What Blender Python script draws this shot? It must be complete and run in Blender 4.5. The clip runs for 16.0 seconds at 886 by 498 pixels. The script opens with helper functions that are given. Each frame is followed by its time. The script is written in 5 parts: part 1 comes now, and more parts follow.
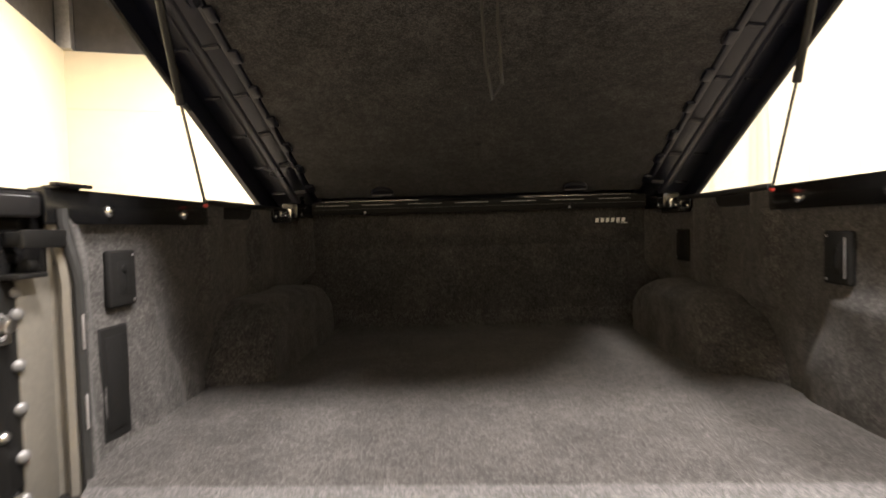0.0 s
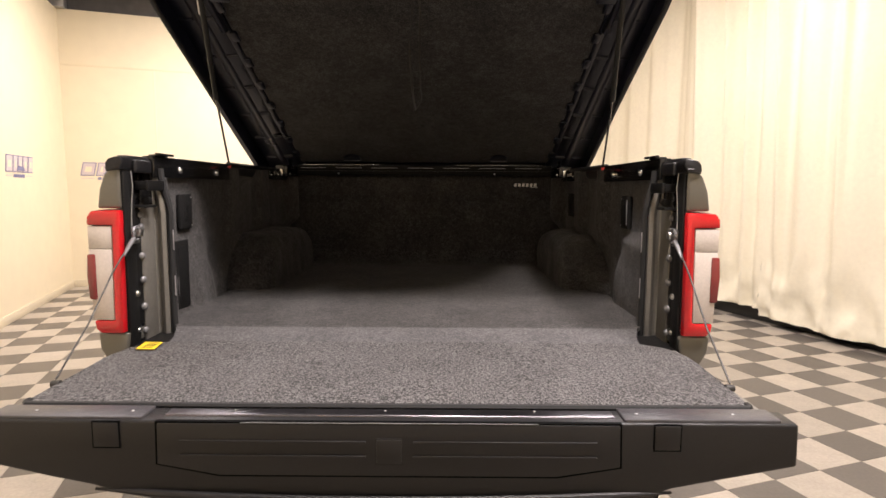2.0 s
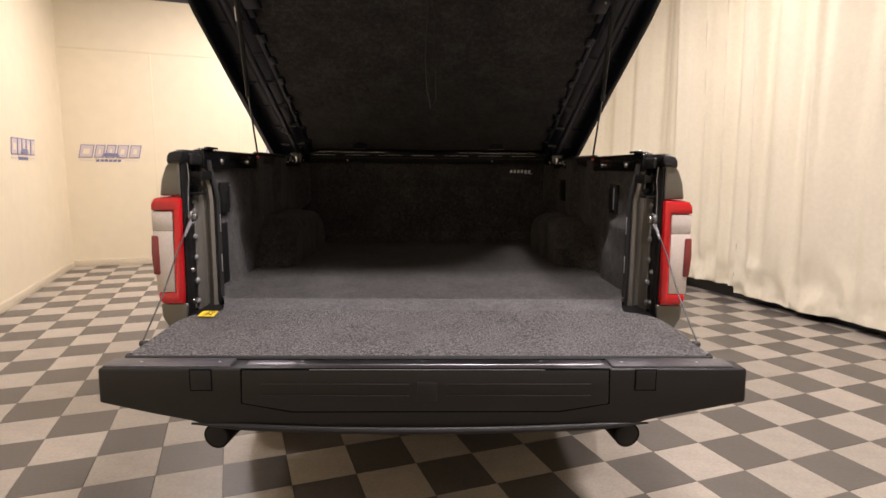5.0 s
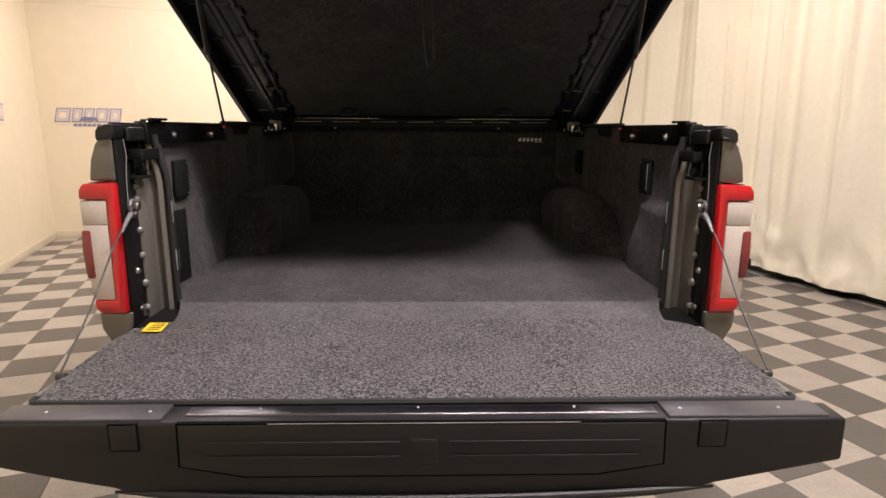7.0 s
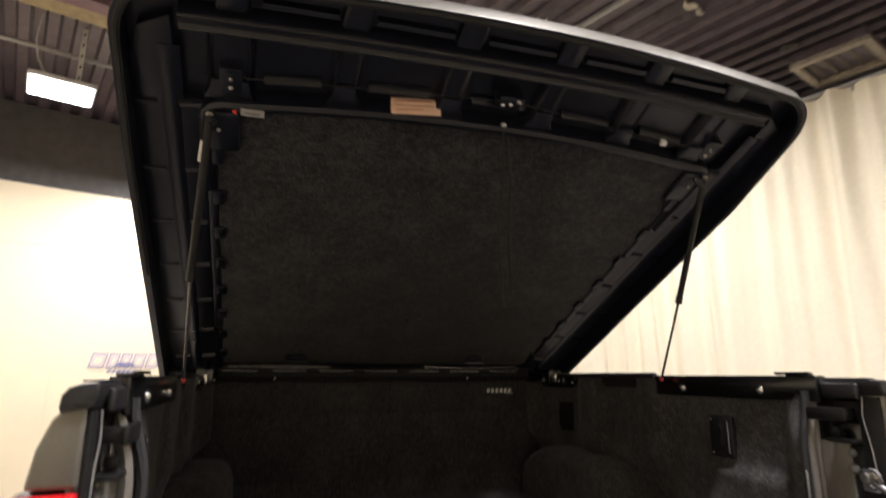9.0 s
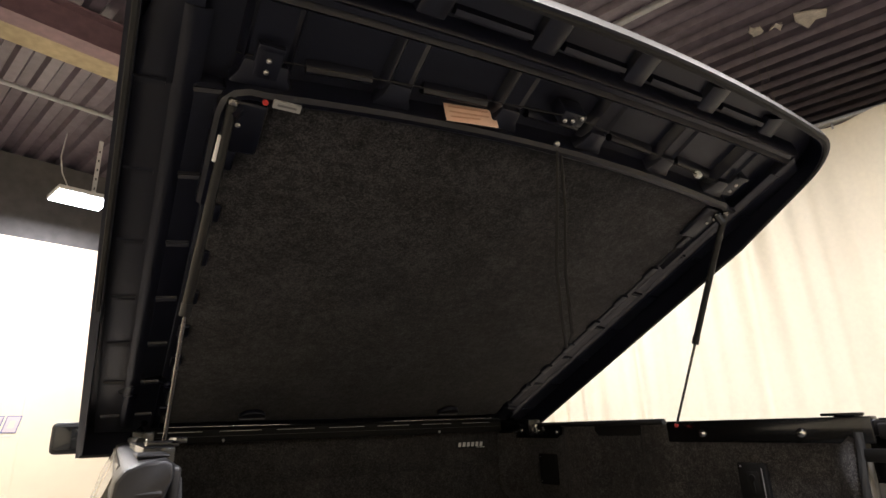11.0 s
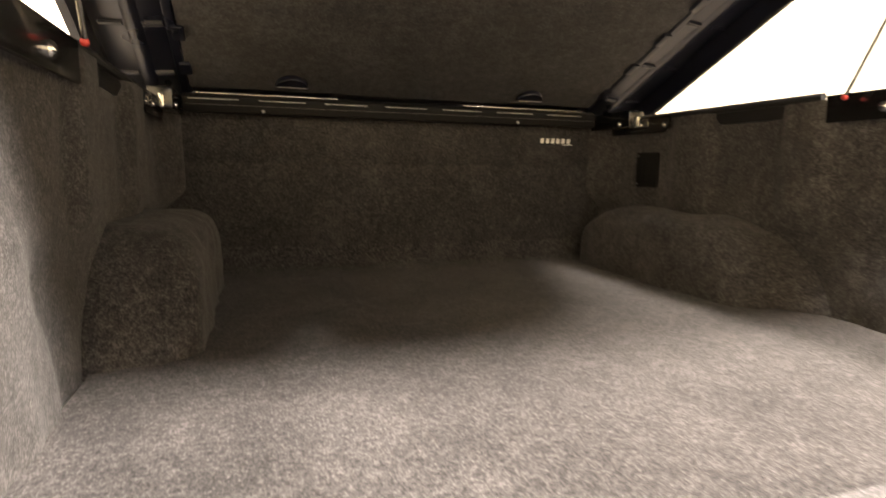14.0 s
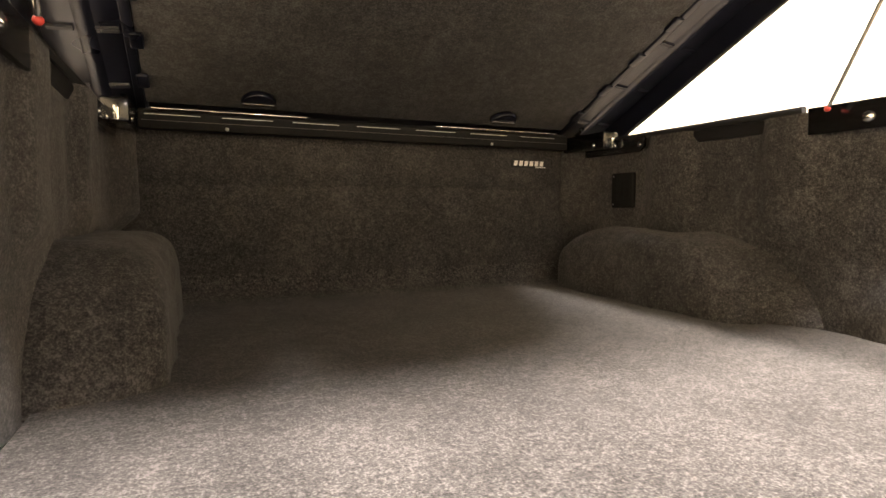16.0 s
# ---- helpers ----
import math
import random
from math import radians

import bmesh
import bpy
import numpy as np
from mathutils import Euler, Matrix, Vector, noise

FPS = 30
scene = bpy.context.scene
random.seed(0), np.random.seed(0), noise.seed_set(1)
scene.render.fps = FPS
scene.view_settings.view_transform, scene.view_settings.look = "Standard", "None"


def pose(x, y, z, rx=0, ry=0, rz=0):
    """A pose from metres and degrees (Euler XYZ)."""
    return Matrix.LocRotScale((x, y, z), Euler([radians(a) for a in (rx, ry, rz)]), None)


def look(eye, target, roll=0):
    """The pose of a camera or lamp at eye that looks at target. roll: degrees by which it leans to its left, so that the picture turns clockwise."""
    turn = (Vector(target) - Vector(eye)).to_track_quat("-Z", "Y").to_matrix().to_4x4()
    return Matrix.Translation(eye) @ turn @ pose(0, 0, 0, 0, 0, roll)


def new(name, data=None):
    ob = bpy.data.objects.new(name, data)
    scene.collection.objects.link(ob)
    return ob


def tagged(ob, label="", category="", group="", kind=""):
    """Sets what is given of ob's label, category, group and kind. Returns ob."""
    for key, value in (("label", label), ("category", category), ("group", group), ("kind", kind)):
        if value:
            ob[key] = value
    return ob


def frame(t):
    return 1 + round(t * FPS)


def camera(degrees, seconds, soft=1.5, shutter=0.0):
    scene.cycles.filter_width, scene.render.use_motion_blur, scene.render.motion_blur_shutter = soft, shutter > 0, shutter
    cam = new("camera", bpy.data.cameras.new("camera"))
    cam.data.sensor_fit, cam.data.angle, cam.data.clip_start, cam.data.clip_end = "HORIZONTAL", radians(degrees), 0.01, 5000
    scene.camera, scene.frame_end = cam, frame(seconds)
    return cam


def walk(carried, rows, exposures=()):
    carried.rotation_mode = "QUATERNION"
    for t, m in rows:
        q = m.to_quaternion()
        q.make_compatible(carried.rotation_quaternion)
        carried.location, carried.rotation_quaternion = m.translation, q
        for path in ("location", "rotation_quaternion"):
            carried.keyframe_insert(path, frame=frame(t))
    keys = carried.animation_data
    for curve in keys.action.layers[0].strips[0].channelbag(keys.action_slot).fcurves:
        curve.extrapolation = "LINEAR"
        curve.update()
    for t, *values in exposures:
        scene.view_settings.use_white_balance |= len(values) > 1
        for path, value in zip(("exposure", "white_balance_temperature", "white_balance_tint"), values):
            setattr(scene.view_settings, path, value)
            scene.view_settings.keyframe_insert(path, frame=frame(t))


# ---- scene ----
cam = camera(76.0, 16.0, shutter=0.5)
PATH = [
    (0, (-0.043, -0.896, 1.473), (-0.134, 1.1, 1.398), -1.5),
    (0.5, (0.015, -1.17, 1.473), (-0.076, 0.819, 1.285), -1.0),
    (1, (0.095, -1.399, 1.477), (0.041, 0.589, 1.264), -1.0),
    (1.5, (0.077, -1.619, 1.461), (0.052, 0.369, 1.243), -0.8),
    (2, (0.13, -1.765, 1.469), (0.124, 0.223, 1.255), 0.3),
    (2.5, (0.138, -1.843, 1.48), (0.09, 0.145, 1.272), 0.8),
    (3, (0.029, -1.949, 1.5), (-0.008, 0.042, 1.315), 0.0),
    (3.5, (-0.007, -2.076, 1.498), (0.015, -0.081, 1.367), 0.2),
    (4, (0.003, -2.187, 1.501), (0.075, -0.191, 1.396), 0.9),
    (4.5, (0.008, -2.203, 1.498), (0.07, -0.212, 1.322), 0.8),
    (4.7, (0.019, -2.162, 1.5), (0.066, -0.175, 1.278), 0.5),
    (6.8, (0.018, -1.664, 1.553), (0.07, 0.292, 1.138), 0.3),
    (7, (0.024, -1.657, 1.552), (0.072, 0.299, 1.138), 0.3),
    (7.5, (-0.002, -1.625, 1.549), (0.071, 0.334, 1.15), 0.3),
    (8, (-0.091, -1.507, 1.527), (0.082, 0.479, 1.367), 1.5),
    (8.5, (-0.31, -1.241, 1.549), (0.08, 0.709, 1.764), 2.2),
    (9, (-0.632, -1.06, 1.574), (-0.03, 0.797, 2.007), 0.0),
    (9.2, (-0.722, -0.979, 1.562), (-0.041, 0.826, 2.089), -0.4),
    (11.3, (-0.936, -0.669, 1.587), (0.018, 0.985, 2.184), -2.2),
    (11.5, (-0.944, -0.660, 1.571), (0.017, 0.988, 2.171), -2.3),
    (12, (-0.936, -0.611, 1.554), (0.017, 1.089, 2.004), -1.4),
    (12.5, (-0.793, -0.531, 1.437), (0.124, 1.241, 1.576), -0.4),
    (13, (-0.649, -0.437, 1.375), (0.188, 1.369, 1.179), 0.1),
    (13.5, (-0.585, -0.379, 1.378), (0.183, 1.429, 1.005), 1.2),
    (14, (-0.581, -0.294, 1.367), (0.047, 1.585, 1.087), 0.8),
    (14.5, (-0.629, -0.188, 1.332), (-0.040, 1.720, 1.214), 0.5),
    (15, (-0.628, -0.174, 1.322), (0.079, 1.695, 1.244), 1.3),
    (15.5, (-0.631, -0.170, 1.311), (0.136, 1.674, 1.204), 0.9),
    (16, (-0.631, -0.178, 1.306), (0.156, 1.654, 1.159), 0.3),
]
EXPOSURES = [(0.0, 0.8, 6300, 10), (1.0, 0.5, 6300, 10), (2.0, 0.0, 6200, 16), (3.0, -0.28, 6060, 18), (4.5, -0.42, 6060, 18), (7.5, -0.4, 6150, 18), (8.5, -0.27, 5860, 15), (9.0, -0.12, 5800, 12), (11.5, 0.05, 5600, 12), (12.3, 0.0, 5600, 8), (12.6, 0.3, 5700, 8), (12.9, 1.05, 6400, 12), (13.3, 1.55, 6750, 12), (14.5, 1.8, 6750, 12), (15.3, 1.94, 6700, 12), (16.0, 2.01, 6650, 12)]

walk(cam, [(t, look(eye, target, roll)) for t, eye, target, roll in PATH], EXPOSURES)

# ---- world and lamps ----
world = bpy.data.worlds.new("world")
scene.world = world
world.use_nodes = True
world.node_tree.nodes["Background"].inputs[0].default_value = (0.9, 0.85, 0.8, 1)
world.node_tree.nodes["Background"].inputs[1].default_value = 0.012

ROOM = radians(19.0)
CORNER = Vector((-5.3, 6.42, 0.0))
AX_U = Vector((math.cos(ROOM), math.sin(ROOM), 0))
AX_V = Vector((math.sin(ROOM), -math.cos(ROOM), 0))
WIDE, DEEP, WALL_TOP, CEIL = 7.95, 14.0, 3.93, 5.0
FAR = WIDE + 2.6


def room(u, v, z=0.0):
    return CORNER + AX_U * u + AX_V * v + Vector((0, 0, z))


# floodlights: place along the wall, place from the back wall, height, watts
# The last three are unseen, added to fill curtain, left side and bed.
FLOODS = [(4.58, 9.26, 4.3, 178), (2.05, 2.3, 4.3, 150), (3.6, 0.95, 4.25, 115), (3.13, 8.71, 4.3, 175), (6.02, 5.24, 4.3, 105), (1.1, 5.6, 4.3, 45), (2.4, 13.1, 4.3, 12)]


def floodlamp(u, v, z, watts):
    data = bpy.data.lights.new("flood_lamp", "AREA")
    data.shape, data.size, data.size_y, data.energy = "RECTANGLE", 0.5, 0.4, watts
    data.color = (1.0, 0.885, 0.79)
    ob = new("flood_lamp", data)
    ob.matrix_world = Matrix.Translation(room(u, v, z - 0.045)) @ pose(0, 0, 0, 0, 0, 19)
    return tagged(ob, "white light of a hanging LED floodlight, seen and added alike", "light")


for f in FLOODS:
    floodlamp(*f)


# ---- materials ----
def material(name, colour, rough=0.6, metal=0.0, vary=0.15, big=1.5, fine=40.0, bump=0.0, bump_scale=200.0, coat=0.0, spec=0.5, wear=None, emit=0.0):
    """A painted, moulded or cast surface: broad stains, fine grain and relief."""
    m = bpy.data.materials.new(name)
    m.use_nodes = True
    nt = m.node_tree
    b = nt.nodes["Principled BSDF"]
    b.inputs["Roughness"].default_value, b.inputs["Metallic"].default_value = rough, metal
    b.inputs["Coat Weight"].default_value, b.inputs["Specular IOR Level"].default_value = coat, spec
    b.inputs["Coat Roughness"].default_value = 0.08
    tc = nt.nodes.new("ShaderNodeTexCoord")
    n1, n2 = nt.nodes.new("ShaderNodeTexNoise"), nt.nodes.new("ShaderNodeTexNoise")
    n1.inputs["Scale"].default_value, n2.inputs["Scale"].default_value = big, fine
    n1.inputs["Detail"].default_value = n2.inputs["Detail"].default_value = 4
    for n in (n1, n2):
        nt.links.new(tc.outputs["Object"], n.inputs["Vector"])
    add = nt.nodes.new("ShaderNodeMath")
    add.operation = "ADD"
    nt.links.new(n1.outputs["Fac"], add.inputs[0])
    nt.links.new(n2.outputs["Fac"], add.inputs[1])
    mp = nt.nodes.new("ShaderNodeMapRange")
    mp.inputs["From Min"].default_value, mp.inputs["From Max"].default_value = 0.65, 1.35
    nt.links.new(add.outputs[0], mp.inputs["Value"])
    mix = nt.nodes.new("ShaderNodeMix")
    mix.data_type = "RGBA"
    lo = [c * (1 - vary) for c in colour] if wear is None else wear
    mix.inputs["A"].default_value = (*lo, 1)
    mix.inputs["B"].default_value = (*[min(1, c * (1 + vary)) for c in colour], 1)
    nt.links.new(mp.outputs["Result"], mix.inputs["Factor"])
    nt.links.new(mix.outputs["Result"], b.inputs["Base Color"])
    mr = nt.nodes.new("ShaderNodeMapRange")
    mr.inputs["To Min"].default_value, mr.inputs["To Max"].default_value = max(0.02, rough - 0.08), min(1, rough + 0.08)
    nt.links.new(n1.outputs["Fac"], mr.inputs["Value"])
    nt.links.new(mr.outputs["Result"], b.inputs["Roughness"])
    if bump:
        n3 = nt.nodes.new("ShaderNodeTexNoise")
        n3.inputs["Scale"].default_value = bump_scale
        nt.links.new(tc.outputs["Object"], n3.inputs["Vector"])
        bp = nt.nodes.new("ShaderNodeBump")
        bp.inputs["Strength"].default_value, bp.inputs["Distance"].default_value = bump, 0.002
        nt.links.new(n3.outputs["Fac"], bp.inputs["Height"])
        nt.links.new(bp.outputs["Normal"], b.inputs["Normal"])
    if emit:
        b.inputs["Emission Color"].default_value, b.inputs["Emission Strength"].default_value = (1, 0.96, 0.9, 1), emit
    return m


def carpet(name, dark, light, scale=250.0, soft=0.75, patch=1.0):
    """Needle-punched carpet: salt-and-pepper fibres, brushed patches, a few stray pale hairs."""
    m = bpy.data.materials.new(name)
    m.use_nodes = True
    nt = m.node_tree
    b = nt.nodes["Principled BSDF"]
    b.inputs["Roughness"].default_value, b.inputs["Specular IOR Level"].default_value = 0.95, 0.12
    b.inputs["Sheen Weight"].default_value, b.inputs["Sheen Roughness"].default_value = 0.09, 0.6
    tc = nt.nodes.new("ShaderNodeTexCoord")
    total = None
    for sc, de, wt in ((scale, 4, 1.0), (scale * 0.42, 3, 0.7), (38.0, 3, 0.5 * patch), (6.0, 4, 0.45 * patch)):
        n = nt.nodes.new("ShaderNodeTexNoise")
        n.inputs["Scale"].default_value, n.inputs["Detail"].default_value = sc, de
        nt.links.new(tc.outputs["Object"], n.inputs["Vector"])
        ma = nt.nodes.new("ShaderNodeMath")
        ma.operation, ma.inputs[1].default_value, ma.inputs[2].default_value = "MULTIPLY_ADD", wt, -0.5 * wt
        nt.links.new(n.outputs["Fac"], ma.inputs[0])
        if total is not None:
            ad = nt.nodes.new("ShaderNodeMath")
            ad.operation = "ADD"
            nt.links.new(total, ad.inputs[0])
            nt.links.new(ma.outputs[0], ad.inputs[1])
            total = ad.outputs[0]
        else:
            total = ma.outputs[0]
    mp = nt.nodes.new("ShaderNodeMapRange")
    mp.inputs["From Min"].default_value, mp.inputs["From Max"].default_value = -soft * 0.5, soft * 0.5
    nt.links.new(total, mp.inputs["Value"])
    ramp = nt.nodes.new("ShaderNodeValToRGB")
    nt.links.new(mp.outputs["Result"], ramp.inputs["Fac"])
    e = ramp.color_ramp.elements
    e[0].position, e[0].color = 0.0, (*dark, 1)
    e[1].position, e[1].color = 1.0, (*light, 1)
    mid = ramp.color_ramp.elements.new(0.5)
    mid.color = (*[a * 0.68 + c * 0.32 for a, c in zip(dark, light)], 1)
    nt.links.new(ramp.outputs["Color"], b.inputs["Base Color"])
    bp = nt.nodes.new("ShaderNodeBump")
    bp.inputs["Strength"].default_value, bp.inputs["Distance"].default_value = 0.25, 0.003
    nt.links.new(total, bp.inputs["Height"])
    nt.links.new(bp.outputs["Normal"], b.inputs["Normal"])
    return m


def tile_material(name, colour):
    """Vinyl floor tile: each one a little lighter or darker, scuffed and marbled."""
    m = material(name, colour, rough=0.38, vary=0.16, big=7.0, fine=60.0, bump=0.12, bump_scale=30, spec=0.4)
    nt = m.node_tree
    b = nt.nodes["Principled BSDF"]
    src = b.inputs["Base Color"].links[0].from_socket
    info = nt.nodes.new("ShaderNodeObjectInfo")
    geo = nt.nodes.new("ShaderNodeNewGeometry")
    add = nt.nodes.new("ShaderNodeMath")
    add.operation = "ADD"
    nt.links.new(info.outputs["Random"], add.inputs[0])
    nt.links.new(geo.outputs["Random Per Island"], add.inputs[1])
    mp = nt.nodes.new("ShaderNodeMapRange")
    mp.inputs["From Max"].default_value = 2.0
    mp.inputs["To Min"].default_value, mp.inputs["To Max"].default_value = 0.84, 1.16
    nt.links.new(add.outputs[0], mp.inputs["Value"])
    hs = nt.nodes.new("ShaderNodeHueSaturation")
    nt.links.new(mp.outputs["Result"], hs.inputs["Value"])
    nt.links.new(src, hs.inputs["Color"])
    nt.links.new(hs.outputs["Color"], b.inputs["Base Color"])
    return m


PAINT = material("carbon_grey_paint", (0.14, 0.134, 0.115), rough=0.32, metal=0.45, vary=0.08, fine=300, coat=0.7)
PAINT_IN = material("grey_primer_paint", (0.175, 0.165, 0.145), rough=0.42, metal=0.25, vary=0.12, fine=80, coat=0.2)
MOULD = material("grained_black_plastic", (0.0125, 0.0122, 0.013), rough=0.42, spec=0.4, vary=0.15, fine=120, bump=0.12, bump_scale=1400)
MOULD_DARK = material("dark_moulded_plastic", (0.008, 0.008, 0.008), rough=0.45, spec=0.35, vary=0.15, fine=120, bump=0.15, bump_scale=900)
# Black plastic; the blue of lens glare is put into its colour.
ABS = material("black_abs_shell", (0.006, 0.007, 0.0135), rough=0.3, spec=0.5, vary=0.2, fine=60, bump=0.12, bump_scale=500)
MATTE = material("matte_black_plastic", (0.012, 0.0118, 0.0118), rough=0.75, spec=0.12, vary=0.2, fine=120, bump=0.2, bump_scale=700)
RUBBER = material("black_rubber", (0.012, 0.012, 0.012), rough=0.75, vary=0.2, fine=90, bump=0.2, bump_scale=300)
STEEL = material("brushed_steel", (0.55, 0.54, 0.52), rough=0.3, metal=1.0, vary=0.12, fine=150)
ALU = material("scuffed_aluminium", (0.4, 0.385, 0.4), rough=0.5, metal=0.55, vary=0.2, big=6, fine=90)
BRUSHED = material("brushed_dark_trim", (0.2, 0.19, 0.205), rough=0.32, metal=1.0, vary=0.25, big=9, fine=120)
ROD = material("dark_polished_rod", (0.2, 0.19, 0.18), rough=0.25, metal=0.9, vary=0.1)
CHROME = material("chrome", (0.75, 0.75, 0.74), rough=0.12, metal=1.0, vary=0.05)
GLOSSBLACK = material("glossy_black_paint", (0.006, 0.006, 0.0065), rough=0.22, vary=0.2, fine=60, coat=0.3)
RED_LENS = material("red_lamp_lens", (0.52, 0.01, 0.014), rough=0.16, vary=0.12, fine=120, coat=0.6, bump=0.1, bump_scale=350)
CLEAR_LENS = material("milky_lamp_lens", (0.59, 0.53, 0.48), rough=0.2, vary=0.1, fine=150, coat=0.6, bump=0.2, bump_scale=420)
MAROON = material("maroon_reflector", (0.2, 0.03, 0.03), rough=0.2, vary=0.15, fine=150, coat=0.6)
# One carpet in three tones; the bed's light and shade sit in them.
RUG = carpet("salt_and_pepper_rug", (0.011, 0.0104, 0.01), (0.088, 0.083, 0.08), scale=290.0, soft=0.6, patch=0.8)
FLOOR_RUG = carpet("rug_with_floor_light", (0.008, 0.0077, 0.0076), (0.106, 0.1, 0.097), scale=300.0, soft=0.46, patch=0.6)
SIDE_RUG = carpet("rug_with_side_light", (0.012, 0.0115, 0.0113), (0.116, 0.11, 0.107), scale=290.0, soft=0.6, patch=0.8)
GATE_RUG = carpet("coarse_salt_and_pepper_rug", (0.0045, 0.0045, 0.0047), (0.165, 0.159, 0.159), scale=320.0, soft=0.22, patch=0.2)
# Same carpet, lightened because the sloping flap catches more light.
FLAP = carpet("lit_rug_flap", (0.04, 0.039, 0.0395), (0.158, 0.153, 0.155), scale=300.0, soft=0.5, patch=0.5)
LINER = carpet("dark_lid_carpet", (0.0055, 0.0055, 0.0062), (0.066, 0.0645, 0.068), scale=330.0, soft=0.5)
GAP = material("deep_black_joint", (0.002, 0.002, 0.002), rough=0.9, spec=0.1, vary=0.1)
YELLOW = material("yellow_tag", (0.85, 0.62, 0.03), rough=0.5, vary=0.05)
PAPER = material("peach_paper_label", (0.9, 0.63, 0.48), rough=0.6, vary=0.08, fine=30)
WHITE = material("white_sticker", (0.75, 0.74, 0.72), rough=0.5, vary=0.06)
GREYLABEL = material("silver_grey_label", (0.36, 0.36, 0.35), rough=0.4, vary=0.12, fine=60)
GREYPRINT = material("grey_print", (0.16, 0.16, 0.16), rough=0.6, vary=0.05)
ORANGEPRINT = material("brown_print", (0.66, 0.38, 0.25), rough=0.6, vary=0.05)
REDPLASTIC = material("red_plastic", (0.6, 0.06, 0.05), rough=0.4, vary=0.08)
CORD = material("black_nylon_cord", (0.012, 0.011, 0.011), rough=0.8, vary=0.2, fine=300)
WALL = material("cream_wall_paint", (0.78, 0.69, 0.5), rough=0.7, vary=0.035, big=0.7, fine=6.0, bump=0.08, bump_scale=60)
UPPER = material("dark_grey_wall_paint", (0.085, 0.08, 0.078), rough=0.75, vary=0.25, big=0.8, fine=9)
DECK = material("dark_metal_deck", (0.1, 0.081, 0.1), rough=0.42, vary=0.4, big=1.2, fine=11, metal=0.2)
BEAM = material("oxide_painted_beam", (0.17, 0.1, 0.115), rough=0.6, vary=0.3, big=1.5, fine=14)
BOARD = material("insulation_board", (0.4, 0.33, 0.2), rough=0.9, vary=0.3, big=2, fine=12)
BLACKSTRIP = material("black_strip", (0.018, 0.017, 0.016), rough=0.45, vary=0.2)
CREAMBASE = material("cream_base_trim", (0.7, 0.62, 0.46), rough=0.5, vary=0.06)
CLOTH = material("cream_curtain_cloth", (0.790, 0.728, 0.566), rough=0.85, vary=0.05, big=1.3, fine=25, bump=0.25, bump_scale=700)
BLUE = material("slate_blue_print", (0.2, 0.2, 0.34), rough=0.6, vary=0.06)
LILAC = material("pale_lilac_print", (0.6, 0.52, 0.52), rough=0.6, vary=0.06)
GALVDARK = material("dusty_vent_metal", (0.11, 0.095, 0.075), rough=0.7, vary=0.3, big=5, fine=30)
VENTFRAME = material("dusty_pale_metal", (0.27, 0.235, 0.19), rough=0.7, vary=0.3, big=5, fine=30)
SCRAP = material("torn_insulation", (0.5, 0.46, 0.4), rough=0.9, vary=0.3, big=9, fine=50)
PAD = material("lighter_grey_plastic", (0.058, 0.056, 0.06), rough=0.4, vary=0.25, big=8, fine=70, bump=0.2, bump_scale=600)
CABLE = material("dull_wire_rope", (0.055, 0.053, 0.05), rough=0.55, metal=0.4, vary=0.2, fine=400)
DULLSTEEL = material("dull_zinc_steel", (0.22, 0.22, 0.225), rough=0.5, metal=0.6, vary=0.25, fine=30)
GALV = material("galvanised_steel", (0.42, 0.42, 0.42), rough=0.45, metal=0.7, vary=0.2, fine=20)
HOUSING = material("white_lamp_housing", (0.6, 0.6, 0.58), rough=0.5, vary=0.08)
GLOW = material("lit_led_panel", (0.9, 0.9, 0.88), rough=0.5, vary=0.02, emit=25.0)
GLASS_DARK = material("tinted_window_glass", (0.01, 0.011, 0.012), rough=0.06, vary=0.1, coat=0.5)
TYRE = material("tyre_rubber", (0.018, 0.018, 0.018), rough=0.8, vary=0.2, fine=60)
TILE_LIGHT = tile_material("beige_vinyl", (0.375, 0.333, 0.276))
TILE_DARK = tile_material("grey_vinyl", (0.11, 0.098, 0.085))
GROUT = material("floor_bed", (0.2, 0.18, 0.16), rough=0.8, vary=0.2)

# ---- mesh helpers ----
ORG = {}


def thing(name, at, label, category, group="", kind=""):
    ob = new(name)
    ob.location = at
    ob.empty_display_size = 0.1
    ORG[ob.name] = Vector(at)
    return tagged(ob, label, category, group, kind)


def finish(name, bm, mat, origin, smooth=True, sharp=35):
    bmesh.ops.remove_doubles(bm, verts=bm.verts, dist=0.00005)
    bmesh.ops.recalc_face_normals(bm, faces=bm.faces)
    bmesh.ops.translate(bm, verts=bm.verts, vec=-origin)
    if smooth:
        for f in bm.faces:
            f.smooth = True
        for e in bm.edges:
            if len(e.link_faces) == 2 and e.calc_face_angle(0) > radians(sharp):
                e.smooth = False
    me = bpy.data.meshes.new(name)
    bm.to_mesh(me)
    bm.free()
    me.materials.append(mat)
    return new(name, me)


def part(name, bm, mat, parent, label="", smooth=True, sharp=35):
    """One mesh under a thing or under one of its parts; bm is in world metres."""
    org = ORG[parent.name]
    ob = finish(name, bm, mat, org, smooth, sharp)
    ob.parent = parent
    ORG[ob.name] = org
    return tagged(ob, label)


